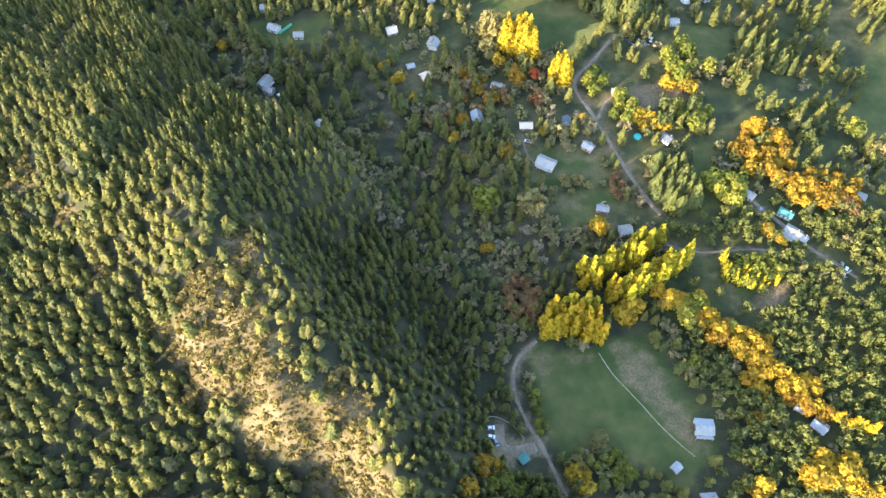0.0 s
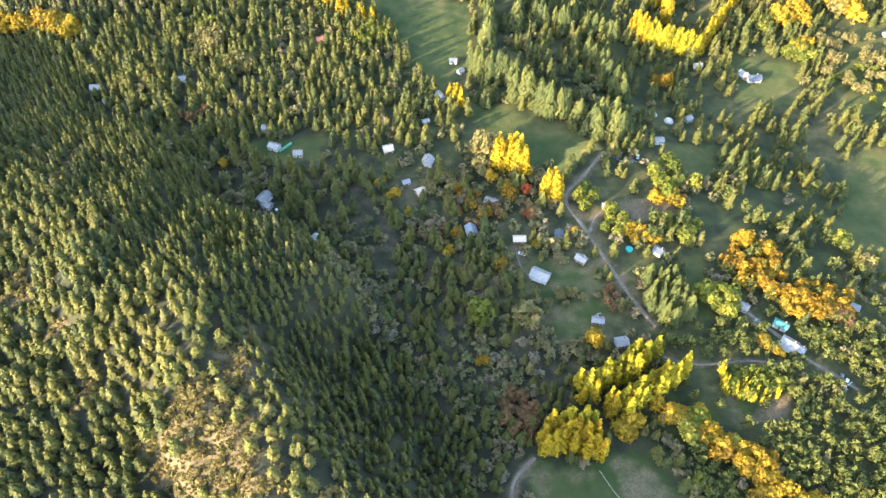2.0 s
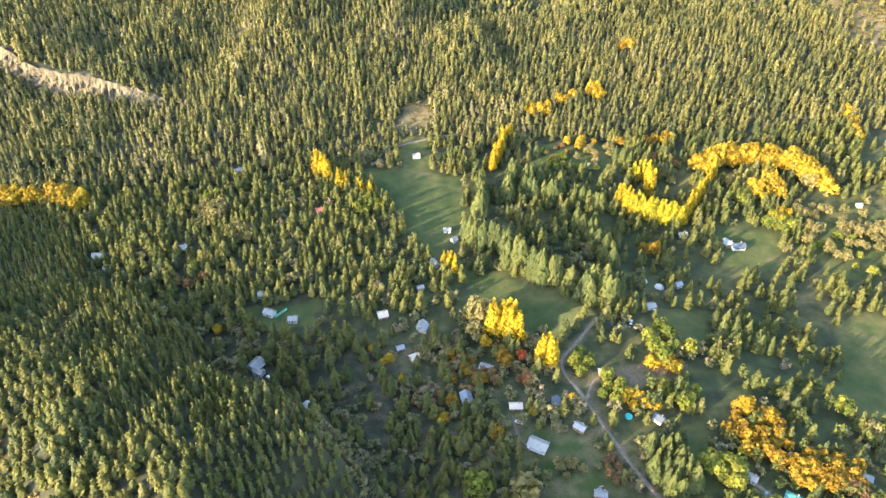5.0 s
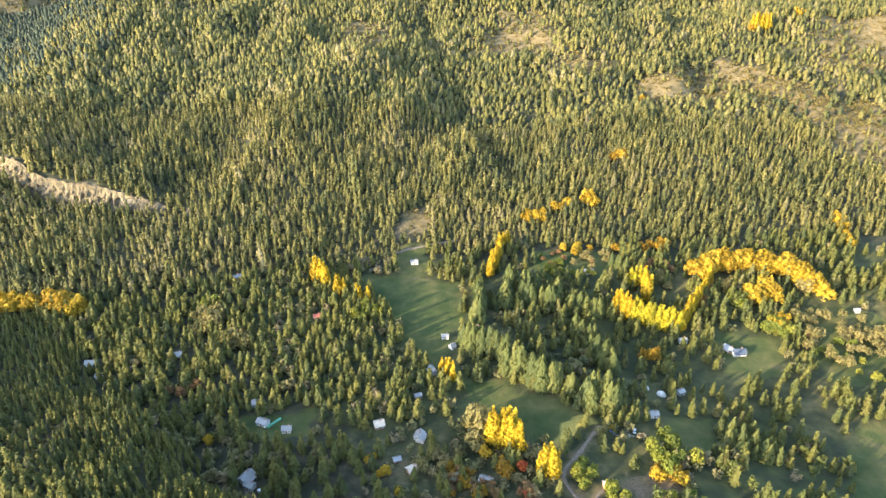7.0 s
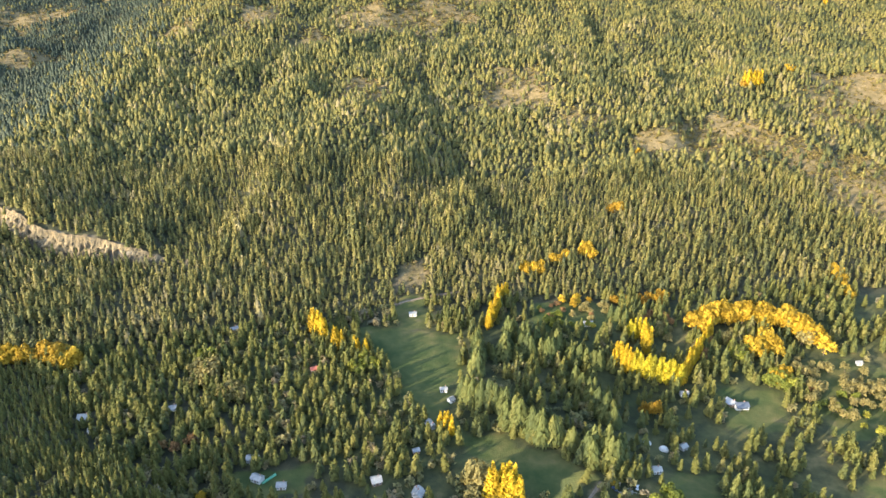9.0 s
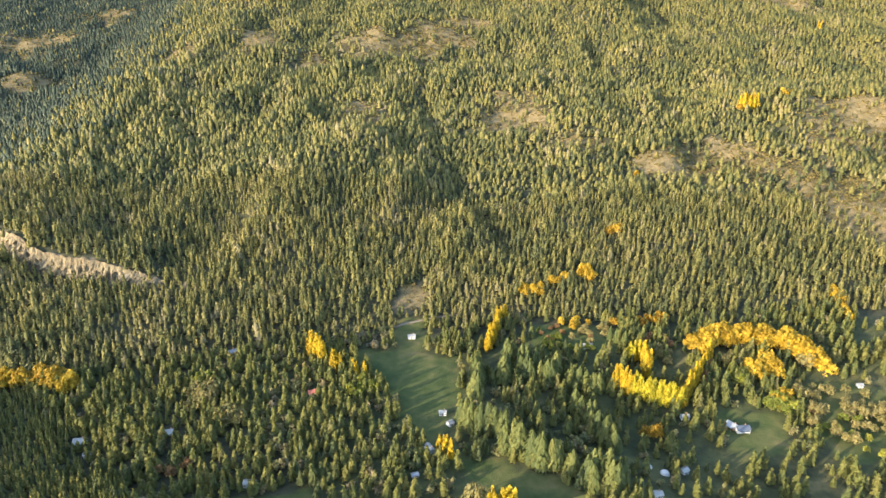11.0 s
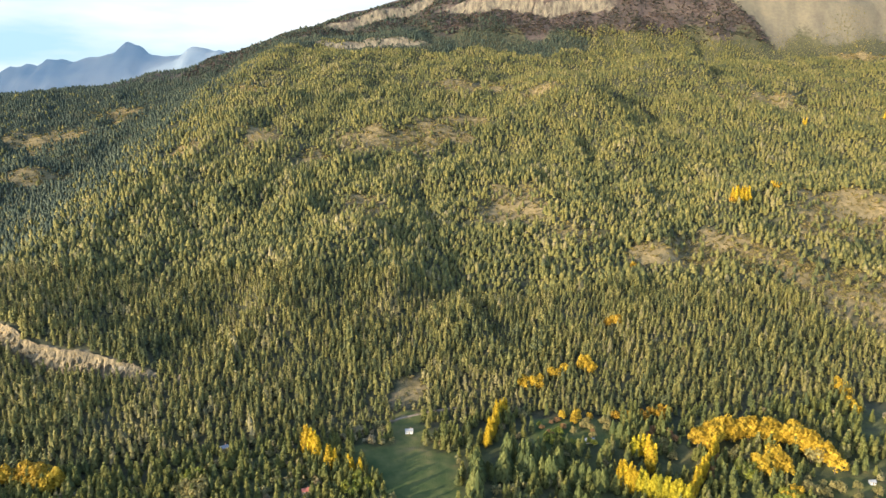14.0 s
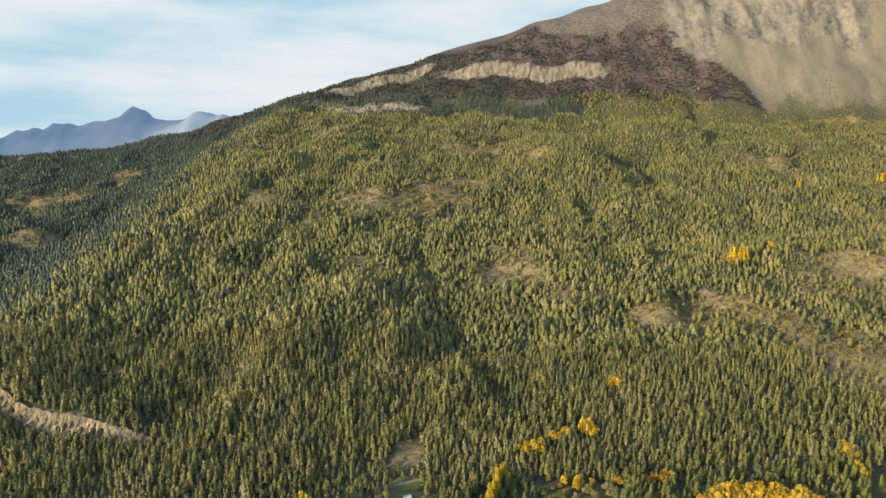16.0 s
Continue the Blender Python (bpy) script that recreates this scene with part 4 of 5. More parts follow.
def barn(x, y):
    """A long open barn whose zinc roof has its lit and shaded slopes painted."""
    HOUSES.append((x, y))
    root = tagged(new("barn"), "white sheet-metal barn beside the paddock, roof slopes painted lit and shaded", "barn")
    l, w, h, ridge = 7.4, 6.4, 3.0, 1.0
    part("wall", gable_walls(l, w, h, ridge), WALLS["white"], root)
    # the north slope gets a darker zinc for shade, the south a paler
    part("roof_sheet", roof_slope(l, w, h, ridge, 1), ROOFS["blue"], root, "zinc roof slope painted blue-grey as in shade")
    part("roof_sheet", roof_slope(l, w, h, ridge, -1), ROOFS["white"], root, "zinc roof slope painted pale as in sun")
    part("ridge_cap", box(bmesh.new(), -l / 2 - 0.5, l / 2 + 0.5, -0.3, 0.3, h + ridge + 0.12, h + ridge + 0.24), ROOFS["grey"], root)
    part("lean_to_roof", box(bmesh.new(), -l / 2, l / 2, -w / 2 - 2.0, -w / 2 - 0.5, h - 0.9, h - 0.75), ROOFS["grey"], root)
    for px in (-l / 2 + 0.1, 0, l / 2 - 0.1):
        part("post", box(bmesh.new(), px - 0.08, px + 0.08, -w / 2 - 1.9, -w / 2 - 1.74, -1.5, h - 0.9), POST, root)
    part("door", box(bmesh.new(), -l / 2 - 0.08, -l / 2 + 0.02, -1.6, 1.6, 0, 2.9), DOOR, root, "wide dark barn door")
    root.matrix_world = pose(x, y, ground_at(x, y) + 0.1, 0, 0, -5)


barn(112, 86)


# ---- tracks and fence ----
def smooth_line(points, step=3.0):
    """Points every few metres along a rounded polyline."""
    pts = [Vector((*p, 0)) for p in points]
    out = []
    for i in range(len(pts) - 1):
        a, b, c, d = pts[max(i - 1, 0)], pts[i], pts[i + 1], pts[min(i + 2, len(pts) - 1)]
        n = max(2, int((c - b).length / step))
        for k in range(n):
            t = k / n
            out.append(0.5 * (2 * b + (c - a) * t + (2 * a - 5 * b + 4 * c - d) * t * t + (3 * b - a - 3 * c + d) * t ** 3))
    return out + [pts[-1]]


def track(points, width):
    line = smooth_line(points)
    across = 5
    gx, gy = np.zeros((len(line), across)), np.zeros((len(line), across))
    for i, p in enumerate(line):
        ahead = (line[min(i + 1, len(line) - 1)] - line[max(i - 1, 0)]).normalized()
        side = Vector((-ahead.y, ahead.x, 0))
        wide = 0.58 * width * (1 + 0.18 * math.sin(i * 0.9) + random.uniform(-0.08, 0.08))
        for k in range(across):
            q = p + side * wide * (k / (across - 1) - 0.5)
            gx[i, k], gy[i, k] = q.x, q.y
    edge = np.abs(np.linspace(-1, 1, across))[None] ** 3
    mesh = grid_mesh("road", gx, gy, terrain(gx, gy) + 0.28 - 0.35 * edge)
    mesh.materials.append(GRAVEL)
    tagged(new("road", mesh), "pale unpaved gravel track through the village", "road", kind="structure")


for points, width in ROADS:
    track(points, width)


def fence(points, label):
    root = tagged(new("fence"), label, "fence")
    line = smooth_line(points, 3.0)
    for i, p in enumerate(line):
        z = ground_at(p.x, p.y)
        part("post", box(bmesh.new(), p.x - 0.06, p.x + 0.06, p.y - 0.06, p.y + 0.06, z - 0.4, z + 1.2), POST, root)
        if i + 1 < len(line):
            n = line[i + 1]
            bm = bmesh.new()
            zn = ground_at(n.x, n.y)
            for up in (0.55, 1.1):
                v = [bm.verts.new(c) for c in ((p.x, p.y - 0.04, z + up), (n.x, n.y - 0.04, zn + up), (n.x, n.y + 0.04, zn + up + 0.1), (p.x, p.y + 0.04, z + up + 0.1))]
                w = [bm.verts.new((q.co.x + 0.08, q.co.y, q.co.z - 0.03)) for q in v]
                bm.faces.new(v), bm.faces.new(w[::-1])
                for k in range(4):
                    bm.faces.new((v[k], w[k], w[(k + 1) % 4], v[(k + 1) % 4]))
            part("rail", bm, POST, root)


fence([(71, 121), (76, 111), (82, 103), (88, 95), (93, 88), (99, 81), (106, 74)], "long pale wooden rail fence across the paddock")
fence([(19, 91), (23, 91), (29, 88), (32, 85), (34, 82), (33, 80)], "curved pale rail fence round a small lawn")

# ---- yard things: cars, pool, tents, timber ----
CAR_PAINT = {"white": plain_material("white car paint", (0.6, 0.6, 0.6), 0.3, spread=0.1), "grey": plain_material("grey car paint", (0.2, 0.21, 0.22), 0.3, 0.3, 0.1),
             "blue": plain_material("blue car paint", (0.05, 0.09, 0.2), 0.3, 0.2, 0.1)}
RUBBER = plain_material("tyre rubber", (0.03, 0.03, 0.03), 0.9)
STEEL = plain_material("wheel steel", (0.4, 0.4, 0.4), 0.4, 0.8)
CANVAS = plain_material("white tent canvas", (0.40, 0.39, 0.37), 0.8)
POOL = plain_material("turquoise pool liner", (0.03, 0.33, 0.32), 0.25)
TUNNEL = plain_material("green tunnel film", (0.06, 0.22, 0.13), 0.35)
PLANK = plain_material("grey stacked boards", (0.24, 0.22, 0.2), 0.85, spread=0.4)


def disc(bm, radius, x0, x1, cy, cz, sides=10):
    rings = [[bm.verts.new((x, cy + radius * math.cos(6.2832 * k / sides), cz + radius * math.sin(6.2832 * k / sides))) for k in range(sides)] for x in (x0, x1)]
    bm.faces.new(rings[0][::-1]), bm.faces.new(rings[1])
    for k in range(sides):
        bm.faces.new((rings[0][k], rings[0][(k + 1) % sides], rings[1][(k + 1) % sides], rings[1][k]))
    return bm


def tapered(x, y, z0, z1, inset):
    bm = bmesh.new()
    low = [bm.verts.new((sx * x, sy * y, z0)) for sx, sy in ((-1, -1), (1, -1), (1, 1), (-1, 1))]
    top = [bm.verts.new((sx * (x - inset * 0.4), sy * (y - inset), z1)) for sx, sy in ((-1, -1), (1, -1), (1, 1), (-1, 1))]
    bm.faces.new(low[::-1]), bm.faces.new(top)
    for k in range(4):
        bm.faces.new((low[k], low[(k + 1) % 4], top[(k + 1) % 4], top[k]))
    return bm


def car(x, y, yaw, paint):
    root = tagged(new("car"), f"{paint} car parked on bare earth", "car", "parked cars")
    body = box(bmesh.new(), -0.85, 0.85, -2.1, 2.1, 0.35, 0.95)
    bmesh.ops.bevel(body, geom=body.edges[:], offset=0.12, segments=2, affect="EDGES")
    part("body", body, CAR_PAINT[paint], root)
    cabin = tapered(0.8, 1.25, 0.95, 1.5, 0.45)
    part("cabin", cabin, GLASS, root, "dark glazed cabin")
    part("roof", box(bmesh.new(), -0.62, 0.62, -0.8, 0.8, 1.5, 1.55), CAR_PAINT[paint], root)
    for wx in (-0.78, 0.78):
        for wy in (-1.3, 1.3):
            wheel = part("wheel", disc(bmesh.new(), 0.33, wx - 0.1, wx + 0.1, wy, 0.33), RUBBER, root, "black tyre")
            part("rim", disc(bmesh.new(), 0.18, wx - 0.12, wx + 0.12, wy, 0.33, 8), STEEL, wheel)
    root.matrix_world = pose(x, y, ground_at(x, y) + 0.05, 0, 0, yaw)


def garden_pool(x, y, r):
    root = tagged(new("garden_pool"), "round turquoise garden pool beside a house", "pool")
    wall = bmesh.new()
    rings = [[wall.verts.new((rr * math.cos(k * 0.3142), rr * math.sin(k * 0.3142), z)) for k in range(20)] for rr, z in ((r, -0.4), (r, 0.9), (r - 0.12, 0.9), (r - 0.12, 0.5))]
    for a, c in zip(rings, rings[1:]):
        for k in range(20):
            wall.faces.new((a[k], a[(k + 1) % 20], c[(k + 1) % 20], c[k]))
    part("wall", wall, POOL, root)
    water = bmesh.new()
    bmesh.ops.create_circle(water, cap_ends=True, segments=20, radius=r - 0.13)
    bmesh.ops.translate(water, verts=water.verts, vec=(0, 0, 0.7))
    part("water", water, POOL, root, "turquoise water")
    root.matrix_world = pose(x, y, ground_at(x, y))


def dome_tent(x, y, r):
    HOUSES.append((x, y))
    root = tagged(new("dome_tent"), "white canvas dome tent on grass", "tent", "dome tents")
    bm = bmesh.new()
    rings = []
    for j in range(5):
        a = j * math.pi / 10
        rings.append([bm.verts.new((r * math.cos(a) * math.cos(k * 0.5236), r * math.cos(a) * math.sin(k * 0.5236), 0.9 * r * math.sin(a) - 0.3)) for k in range(12)])
    tip = bm.verts.new((0, 0, 0.9 * r - 0.3))
    for a, c in zip(rings, rings[1:]):
        for k in range(12):
            bm.faces.new((a[k], a[(k + 1) % 12], c[(k + 1) % 12], c[k]))
    for k in range(12):
        bm.faces.new((rings[-1][k], rings[-1][(k + 1) % 12], tip))
    part("canopy", bm, CANVAS, root)
    part("door", box(bmesh.new(), -0.5, 0.5, -r - 0.05, -r + 0.5, -0.3, 1.7), DOOR, root, "dark door flap")
    part("floor_deck", disc(bmesh.new(), r + 0.4, -0.1, 0.1, 0, 0, 12), POST, root, "timber deck")
    root.children[-1].matrix_local = pose(0, 0, -0.2, 0, 90, 0)
    root.matrix_world = pose(x, y, ground_at(x, y) + 0.3, 0, 0, random.uniform(0, 360))


def poly_tunnel(x0, y0, x1, y1):
    root = tagged(new("poly_tunnel"), "long green film tunnel for vegetables", "greenhouse")
    length, turn = math.hypot(x1 - x0, y1 - y0), math.degrees(math.atan2(y1 - y0, x1 - x0))
    bm = bmesh.new()
    rows = [[bm.verts.new((length * i / 8 - length / 2, 0.9 * math.cos(k * 0.3927), 1.2 * math.sin(k * 0.3927))) for k in range(9)] for i in range(9)]
    for a, c in zip(rows, rows[1:]):
        for k in range(8):
            bm.faces.new((a[k], a[k + 1], c[k + 1], c[k]))
    bm.faces.new(rows[0][::-1]), bm.faces.new(rows[-1])
    part("film", bm, TUNNEL, root)
    for i in (0, 4, 8):
        part("end_post", box(bmesh.new(), length * i / 8 - length / 2 - 0.05, length * i / 8 - length / 2 + 0.05, -0.05, 0.05, 0, 1.28), POST, root)
    root.matrix_world = pose((x0 + x1) / 2, (y0 + y1) / 2, ground_at((x0 + x1) / 2, (y0 + y1) / 2), 0, 0, turn)


def timber_stack(x, y, count):
    root = tagged(new("timber_stack"), "loose stack of grey boards and beams on earth", "timber")
    for i in range(count):
        l, a = random.uniform(1.5, 3.8), random.uniform(-0.5, 0.5)
        bm = box(bmesh.new(), -l / 2, l / 2, -0.3, 0.3, 0, 0.18)
        bmesh.ops.transform(bm, matrix=pose(random.uniform(-2, 2), random.uniform(-2, 2), 0.12 * (i % 4), 0, 0, math.degrees(a) + 30 * (i % 3)), verts=bm.verts)
        part("board", bm, (PLANK, STEEL, POST)[i % 3], root)
    root.matrix_world = pose(x, y, ground_at(x, y))


random.seed(33)
car(19.3, 82.3, 80, "white")
car(19.3, 86.0, 95, "white")
car(21.7, 80.2, 20, "grey")
car(114.5, 324.5, 30, "blue")
car(128.6, 325.6, -20, "white")
car(197.3, 163.0, -40, "white")
car(196.1, 165.6, -30, "grey")
car(47.7, 246.1, 70, "white")
car(-93.5, 282.3, 40, "white")
car(164.2, 199.1, -40, "grey")
garden_pool(108.4, 248.9, 2.0)
dome_tent(161.1, 372.0, 3.2)
dome_tent(151.6, 378.0, 2.6)
poly_tunnel(-99.9, 334.9, -93.0, 342.9)
timber_stack(80.7, 244.2, 7)
timber_stack(118.6, 320.5, 9)
timber_stack(124.3, 323.9, 7)
timber_stack(117.3, 328.2, 6)
timber_stack(197.0, 161.6, 5)
timber_stack(83.8, 205.2, 4)

# ---- single trees: poplars, autumn trees, tall conifers ----
TREE_WORDS = {
    "yellow_poplar": ("tall slender poplar in bright yellow autumn leaf", "poplar"),
    "green_poplar": ("tall poplar turning from green to yellow", "poplar"),
    "yellow_tree": ("rounded broadleaf tree in golden yellow leaf", "tree"),
    "orange_tree": ("broadleaf tree in orange autumn leaf", "tree"),
    "red_tree": ("small broadleaf tree with red leaves", "tree"),
    "brown_tree": ("low bushy tree with russet leaves", "tree"),
    "tan_tree": ("half-bare tree with faded tan leaves", "tree"),
    "green_tree": ("broadleaf tree still in green leaf", "tree"),
    "tall_conifer": ("tall dark green conifer lit on its crown", "conifer"),
}
MASTERS = {}


def trunk_mesh(height, radius, limbs, seed):
    r = random.Random(seed)
    bm = bmesh.new()

    def limb(a, b, ra, rb):
        ring = []
        way = (b - a).normalized()
        u = way.orthogonal().normalized()
        v = way.cross(u)
        for p, rad in ((a, ra), (b, rb)):
            ring.append([bm.verts.new(p + rad * (math.cos(k * 1.2566) * u + math.sin(k * 1.2566) * v)) for k in range(5)])
        for k in range(5):
            bm.faces.new((ring[0][k], ring[0][(k + 1) % 5], ring[1][(k + 1) % 5], ring[1][k]))
        bm.faces.new(ring[1])

    bend = Vector((r.uniform(-0.03, 0.03), r.uniform(-0.03, 0.03), 0.5)) * height
    limb(Vector((0, 0, -0.6)), bend, radius, radius * 0.65)
    limb(bend, Vector((0, 0, height * 0.9)), radius * 0.65, radius * 0.15)
    for k in range(limbs):
        a = r.uniform(0, 6.28)
        base = Vector((0, 0, height * r.uniform(0.25, 0.55)))
        limb(base, base + Vector((math.cos(a), math.sin(a), r.uniform(0.6, 1.2))) * height * 0.26, radius * 0.4, radius * 0.1)
    return bm


def masters(kind):
    """Three trees of a kind with a height of 1 to 10 m scale, kept below ground level until copied."""
    if kind in MASTERS:
        return MASTERS[kind]
    made = []
    for k in range(3):
        if "poplar" in kind:
            tv, tf = leafy_template(540, 12, 40 + k, 0.25, spire=True)
            scale, limbs = (1.7, 1.7, 9.4), 2
        elif kind == "tall_conifer":
            tv, tf = spray_template(240, 60 + k)
            scale, limbs = (3.3, 3.3, 9.4), 0
        else:
            tv, tf = leafy_template(390 if kind != "tan_tree" else 240, 10, 80 + k, 0.2)
            scale, limbs = (4.6, 4.6, 9.4), 4
        made.append(((tv * scale, tf), scale, limbs))
    MASTERS[kind] = made
    for k, ((tv, tf), scale, limbs) in enumerate(made):
        crown = bpy.data.meshes.new("crown")
        fill(crown, tv + np.array([0, 0, 0.6 if "tree" in kind else 0.3]), tf)
        crown.shade_smooth()
        crown.materials.append(LEAVES[kind])
        bm = trunk_mesh(8.5, 0.22, limbs, k)
        trunk = bpy.data.meshes.new("trunk")
        bm.to_mesh(trunk)
        bm.free()
        trunk.materials.append(BARK)
        made[k] = (crown, trunk)
    return made


def tree(kind, x, y, height):
    crown, trunk = random.choice(masters(kind))
    label, category = TREE_WORDS[kind]
    root = tagged(new(kind), label, category, kind.replace("_", " ") + "s")
    for name, mesh in (("trunk", trunk), ("crown", crown)):
        ob = new(name, mesh)
        ob.parent = root
    k = height / 10
    wide = k * random.uniform(0.85, 1.2)
    root.matrix_world = pose(x, y, ground_at(x, y), random.uniform(-3, 3), random.uniform(-3, 3), random.uniform(0, 360)) @ Matrix.Diagonal((wide, wide, k, 1))


def tree_row(kind, x0, y0, x1, y1, count, height, wobble):
    for i in range(count):
        t = (i + 0.5) / count
        tree(kind, x0 + (x1 - x0) * t + random.gauss(0, wobble * 0.6), y0 + (y1 - y0) * t + random.gauss(0, wobble * 0.6), height * random.uniform(0.82, 1.1))


def grove(kind, x, y, rx, ry, count, height, turn):
    done = []
    for i in range(count):
        for attempt in range(12):
            a, r = random.uniform(0, 6.2832), math.sqrt(random.random()) if count > 1 else 0.0
            p = (x + rx * r * math.cos(a), y + ry * r * math.sin(a))
            if all(math.hypot(p[0] - q[0], p[1] - q[1]) > 0.28 * height for q in done):
                break
        done.append(p)
        tree(kind, *p, height * random.uniform(0.75, 1.15))


random.seed(21)
tree_row("yellow_poplar", 36, 315, 54, 308, 9, 27, 1.6)
tree_row("yellow_poplar", 39, 320, 53, 314, 8, 26, 1.6)
tree_row("tan_tree", 30, 330, 36, 320, 4, 20, 2)
tree_row("yellow_poplar", 64, 289, 74, 288, 7, 23, 1.2)
tree_row("yellow_poplar", 66, 293, 72, 292, 4, 23, 1.2)
tree_row("yellow_poplar", 10, 380, 19, 376, 6, 19, 1)
tree_row("yellow_poplar", -95, 515, -80, 499, 10, 24, 1.5)
tree_row("yellow_poplar", -74, 492, -65, 487, 7, 20, 1.5)
tree_row("yellow_poplar", -57, 484, -45, 479, 5, 17, 1.5)
tree_row("yellow_poplar", 75, 573, 53, 517, 18, 20, 3)
tree_row("yellow_poplar", 152, 473, 166, 465, 14, 22, 1.6)
tree_row("green_poplar", 164, 464, 197, 450, 34, 21, 2.2)
tree_row("yellow_poplar", 199, 449, 243, 507, 40, 19, 1.0)
tree_row("yellow_poplar", 184, 484, 186, 506, 9, 24, 1.5)
tree_row("green_poplar", 174, 502, 183, 510, 6, 18, 2)
for ax, ay, bx, by, count in ((232, 518, 250, 526, 9), (250, 526, 290, 530, 18), (290, 530, 316, 517, 13), (316, 517, 332, 488, 12)):
    tree_row("yellow_tree", ax, ay, bx, by, count, 18, 4.5)
tree_row("tan_tree", 318, 500, 322, 494, 3, 15, 2)
grove("yellow_tree", 284, 490, 15, 10, 10, 14, 0)
grove("green_tree", 262, 486, 10, 10, 7, 10, 0)
tree_row("brown_tree", 226, 476, 240, 500, 7, 9, 3)
grove("tan_tree", 254, 508, 10, 8, 7, 8, 0)
grove("green_tree", 277, 448, 11, 9, 14, 11, 0)
grove("yellow_tree", 279, 452, 9, 7, 6, 11, 0)
grove("tan_tree", 320, 437, 32, 33, 28, 9, 0)
grove("green_tree", 316, 414, 26, 26, 10, 8, 0)
grove("brown_tree", 303, 440, 9, 10, 3, 6, 0)
grove("tan_tree", 309, 467, 12, 10, 6, 9, 0)
tree_row("orange_tree", 167, 226, 205, 203, 13, 9, 5)
grove("yellow_tree", 106, 608, 13, 4, 6, 12, 0)
grove("yellow_tree", 135, 622, 9, 5, 4, 12, 0)
grove("yellow_tree", 163, 631, 9, 5, 5, 13, 0)
grove("orange_tree", 212, 721, 5, 2, 2, 13, 0)
grove("orange_tree", 198, 685, 4, 2, 1, 9, 0)
grove("orange_tree", 284, 881, 3, 2, 1, 12, 0)
tree_row("orange_tree", 494, 1066, 504, 1070, 3, 14, 2)
tree_row("yellow_poplar", 496, 1068, 527, 1074, 9, 25, 3)
grove("yellow_tree", 570, 1103, 19, 11, 5, 10, 0)
tree_row("yellow_poplar", 895, 1609, 894, 1592, 2, 24, 2)
tree_row("yellow_poplar", 1128, 1675, 1144, 1665, 3, 22, 3)
tree_row("yellow_tree", 410, 618, 395, 559, 7, 12, 2)
grove("yellow_tree", -322, 473, 19, 5, 10, 16, 0)
grove("orange_tree", -295, 478, 9, 4, 6, 17, 0)
grove("yellow_tree", -276, 464, 9, 5, 6, 15, 0)
grove("orange_tree", 165, 418, 5, 3, 2, 13, 0)
tree_row("yellow_poplar", 47, 131, 73, 128, 18, 19, 2.5)
tree_row("yellow_poplar", 48, 136, 71, 134, 18, 21, 2.5)
tree_row("green_poplar", 53, 140, 69, 141, 12, 22, 2.5)
tree_row("green_poplar", 69, 158, 104, 177, 26, 21, 3)
tree_row("yellow_poplar", 68, 155, 98, 173, 9, 20, 2.5)
tree_row("green_poplar", 84, 149, 119, 168, 26, 21, 3)
tree_row("yellow_poplar", 78, 147, 108, 162, 16, 20, 1.8)
tree_row("yellow_poplar", 72, 125, 73, 125, 1, 8, 0)
tree_row("brown_tree", 40, 138, 34, 160, 9, 6, 4)
grove("orange_tree", 20, 176, 5, 3, 2, 6, 0)
tree_row("yellow_tree", 104, 154, 143, 119, 16, 10, 5)
tree_row("orange_tree", 107, 147, 141, 119, 16, 9, 4.5)
grove("green_tree", 112, 113, 4, 4, 5, 6, 0)
grove("yellow_tree", 87, 139, 7, 5, 4, 10, 0)
tree_row("green_tree", 108, 148, 142, 118, 9, 8, 5)
tree_row("yellow_tree", 137, 117, 166, 96, 16, 9, 4)
tree_row("orange_tree", 138, 110, 164, 92, 14, 7.5, 6)
grove("yellow_tree", 145, 101, 8, 7, 7, 6, 0)
grove("tan_tree", 140, 93, 7, 5, 6, 6, 0)
tree_row("yellow_poplar", 170, 88, 182, 82, 6, 14, 2)
grove("yellow_tree", 161, 66, 11, 7, 10, 11, 0)
grove("yellow_tree", 127, 60, 5, 3, 3, 9, 0)
grove("yellow_tree", 177, 57, 6, 3, 4, 10, 0)
grove("orange_tree", 174, 236, 16, 19, 24, 9, 0)
grove("orange_tree", 198, 209, 20, 12, 24, 9, 0)
grove("yellow_tree", 176, 246, 13, 8, 5, 10, 0)
grove("brown_tree", 208, 198, 6, 4, 6, 8, 0)
tree_row("yellow_tree", 160, 189, 171, 177, 7, 6, 1)
grove("yellow_tree", 56, 251, 0, 2, 1, 8, 0)
grove("orange_tree", 35, 236, 0, 2, 1, 8, 0)
grove("yellow_tree", 12, 233, 0, 2, 1, 7, 0)
grove("yellow_tree", 79, 188, 0, 2, 1, 13, 0)
grove("green_tree", 22, 201, 0, 2, 1, 19, 0)
grove("tan_tree", 45, 200, 0, 2, 1, 16, 0)
grove("red_tree", 55, 295, 0, 2, 1, 10, 0)
grove("red_tree", 55, 274, 0, 2, 1, 8, 0)
grove("orange_tree", 44, 291, 0, 2, 1, 9, 0)
grove("orange_tree", 42, 299, 0, 2, 1, 10, 0)
grove("orange_tree", 12, 259, 0, 2, 1, 8, 0)
grove("orange_tree", 14, 66, 0, 2, 1, 9, 0)
grove("orange_tree", 9, 56, 0, 2, 1, 9, 0)
grove("orange_tree", 19, 67, 0, 2, 1, 7, 0)
grove("yellow_tree", 114, 328, 0, 2, 1, 6, 0)
grove("yellow_tree", 34, 305, 0, 2, 1, 10, 0)
grove("tan_tree", 30, 314, 0, 2, 1, 14, 0)
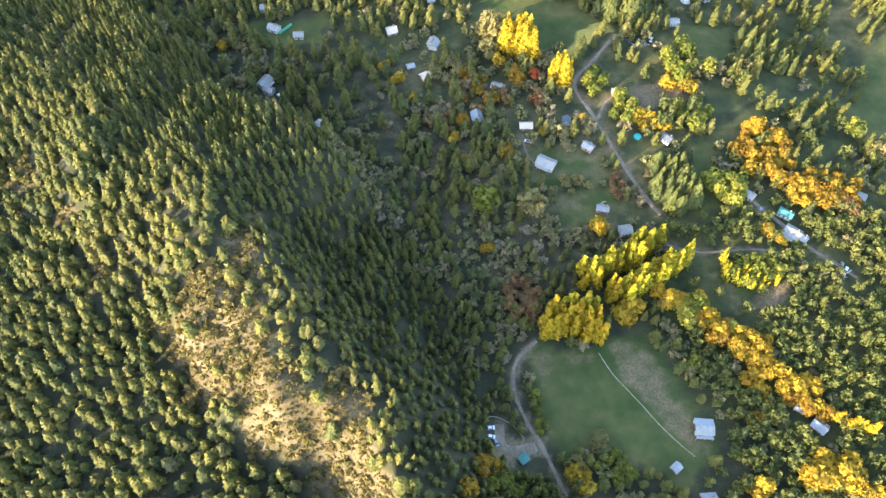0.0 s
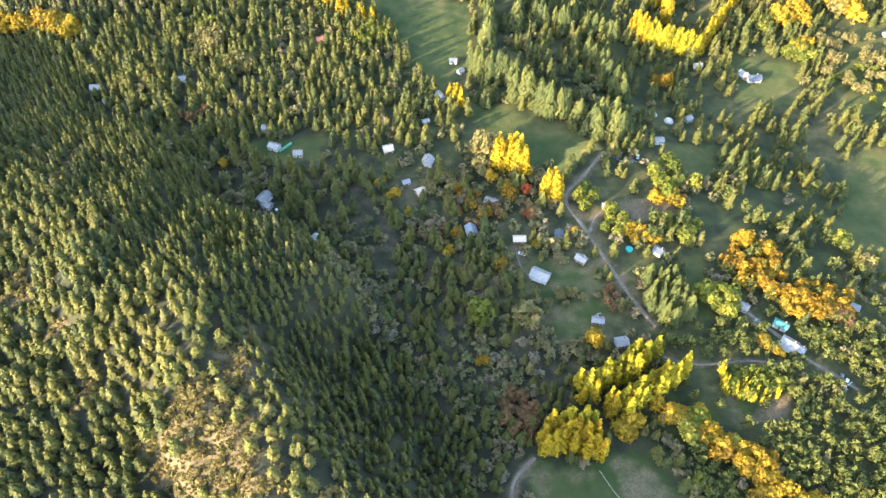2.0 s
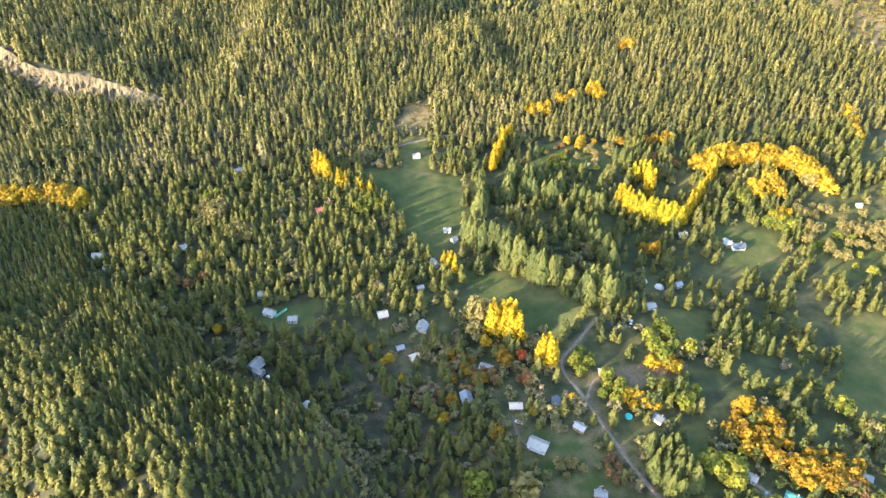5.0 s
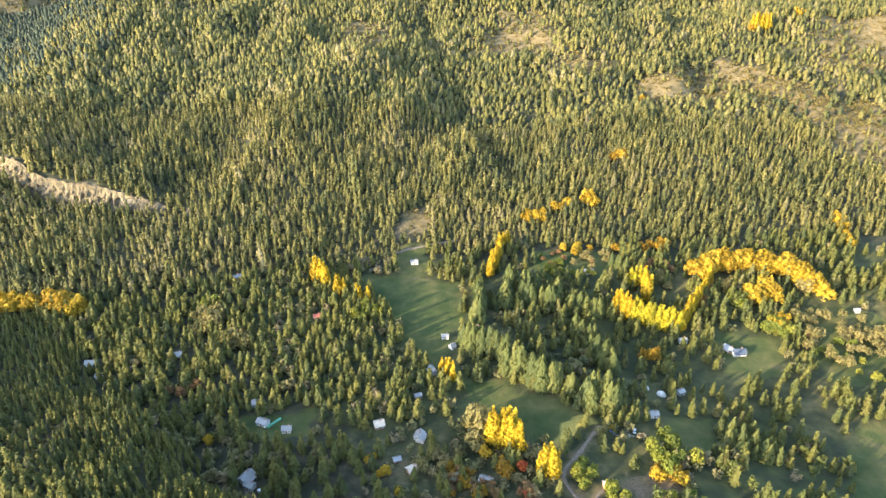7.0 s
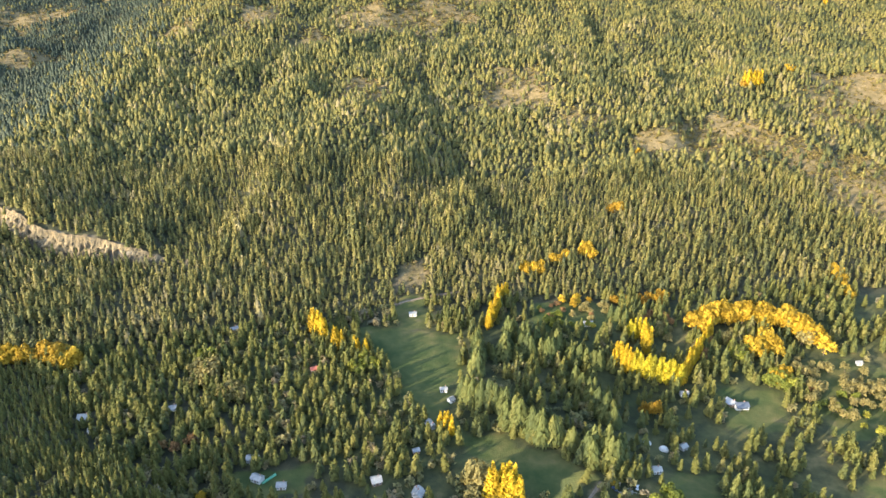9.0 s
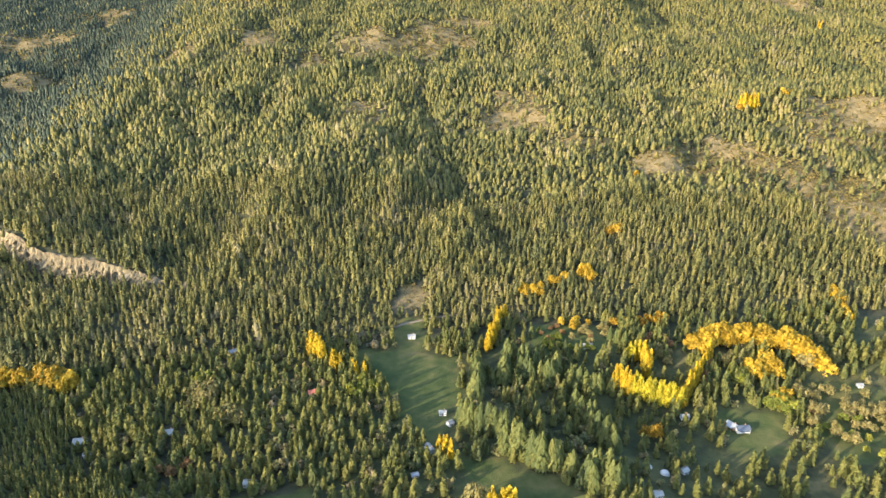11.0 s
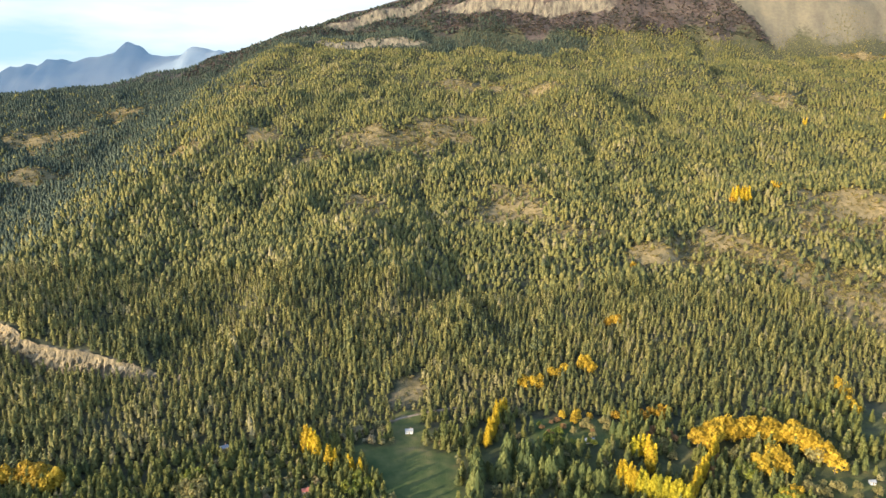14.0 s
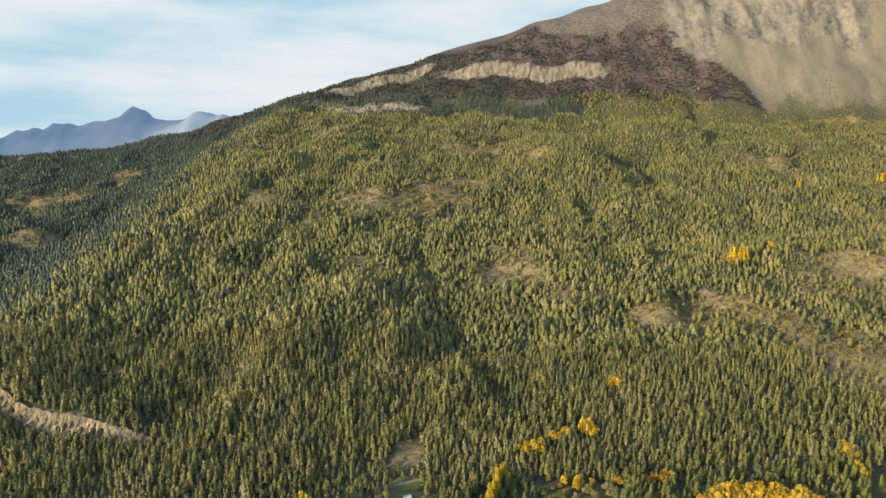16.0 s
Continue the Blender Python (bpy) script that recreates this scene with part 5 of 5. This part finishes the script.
grove("yellow_tree", 79, 261, 0, 2, 1, 6, 0)
grove("yellow_tree", -132, 320, 0, 2, 1, 7, 0)
grove("brown_tree", 54, 278, 4, 7, 5, 7, 0)
grove("orange_tree", 30, 276, 4, 4, 3, 7, 0)
grove("yellow_tree", 7, 247, 2, 2, 2, 6, 0)
grove("orange_tree", 138, 288, 9, 7, 8, 8, 0)
grove("tan_tree", 65, 216, 15, 7, 8, 6, 0)
grove("brown_tree", -0, 263, 13, 13, 7, 6, 0)
grove("yellow_tree", -27, 291, 20, 18, 5, 6, 0)
grove("tan_tree", 7, 305, 14, 14, 6, 8, 0)
grove("green_tree", 72, 69, 10, 7, 22, 4.5, 0)
grove("tan_tree", 66, 79, 2, 4, 6, 5.5, 0)
grove("yellow_tree", 56, 65, 3, 5, 7, 7.5, 0)
grove("tan_tree", 55, 69, 2, 2, 4, 6, 0)
grove("green_tree", 29, 61, 11, 4, 14, 5.5, 0)
tree_row("green_tree", 40, 104, 42, 84, 8, 4, 1.5)
grove("orange_tree", 135, 91, 5, 5, 4, 6, 0)
grove("brown_tree", 37, 150, 9, 12, 12, 7, 0)
grove("brown_tree", 93, 216, 4, 11, 8, 5, 0)
grove("brown_tree", 26, 282, 16, 14, 12, 7, 0)
grove("orange_tree", 16, 287, 10, 12, 6, 7, 0)
grove("green_tree", 89, 289, 7, 10, 9, 8, 0)
grove("green_tree", 143, 302, 14, 18, 12, 11, 0)
grove("yellow_tree", 139, 282, 10, 9, 5, 9, 0)
grove("green_tree", 139, 264, 11, 9, 8, 9, 0)
grove("tan_tree", 342, 438, 20, 22, 16, 10, 0)
grove("green_tree", 104, 269, 10, 15, 10, 8, 0)
grove("green_tree", 148, 211, 10, 9, 10, 10, 0)
grove("yellow_tree", 116, 256, 11, 7, 6, 7, 0)
grove("green_tree", 230, 256, 5, 4, 2, 10, 0)
grove("tan_tree", 240, 237, 5, 5, 2, 11, 0)
grove("tan_tree", -166, 450, 12, 16, 18, 12, 0)
grove("tan_tree", -139, 422, 9, 8, 10, 11, 0)
grove("green_tree", -168, 470, 14, 8, 8, 11, 0)
grove("brown_tree", -161, 372, 15, 8, 8, 7, 0)
grove("green_tree", -51, 461, 13, 17, 6, 12, 0)
grove("orange_tree", 204, 563, 25, 20, 8, 9, 0)
grove("yellow_tree", 141, 563, 15, 14, 6, 9, 0)
grove("brown_tree", 128, 545, 24, 16, 10, 6, 0)
grove("tan_tree", 150, 545, 22, 18, 9, 8, 0)
grove("green_tree", 112, 540, 12, 16, 8, 7, 0)
tree_row("orange_tree", 168, 566, 212, 556, 7, 9, 4)
tree_row("tall_conifer", 168, 540, 176, 520, 5, 15, 3)
tree_row("green_tree", 102, 527, 150, 522, 9, 6, 2)
grove("brown_tree", 205, 530, 14, 10, 8, 7, 0)
grove("tan_tree", 205, 508, 10, 10, 6, 8, 0)
grove("green_tree", 119, 140, 8, 6, 7, 10, 0)
tree_row("tall_conifer", 28, 417, 57, 402, 15, 22, 2.5)
tree_row("tall_conifer", 56, 388, 68, 382, 8, 24, 2.5)
tree_row("tall_conifer", 71, 372, 90, 365, 11, 26, 3)
tree_row("tall_conifer", 94, 360, 96, 358, 2, 20, 1)
grove("tall_conifer", 115, 350, 13, 9, 16, 23, 0)
grove("tall_conifer", 93, 484, 17, 12, 24, 23, 0)
tree_row("tall_conifer", 114, 478, 143, 468, 14, 19, 3)
tree_row("tall_conifer", 118, 440, 130, 392, 14, 22, 4)
tree_row("tall_conifer", 62, 467, 73, 509, 9, 25, 4)
tree_row("tall_conifer", 38, 444, 46, 488, 9, 23, 3)
grove("tall_conifer", 121, 214, 11, 16, 34, 15, 0)
grove("green_tree", 151, 162, 13, 8, 26, 6.5, 0)
grove("green_poplar", 150, 159, 13, 7, 22, 7.5, 0)
tree_row("green_poplar", 138, 172, 137, 158, 9, 9, 1.2)
grove("tall_conifer", 198, 318, 16, 14, 14, 15, 0)
grove("tall_conifer", 201, 316, 17, 14, 10, 15, 0)

ridge_wood()
crag_scrub()
heath_scrub()
hill_scrub()
hill_wood()
valley_wood()
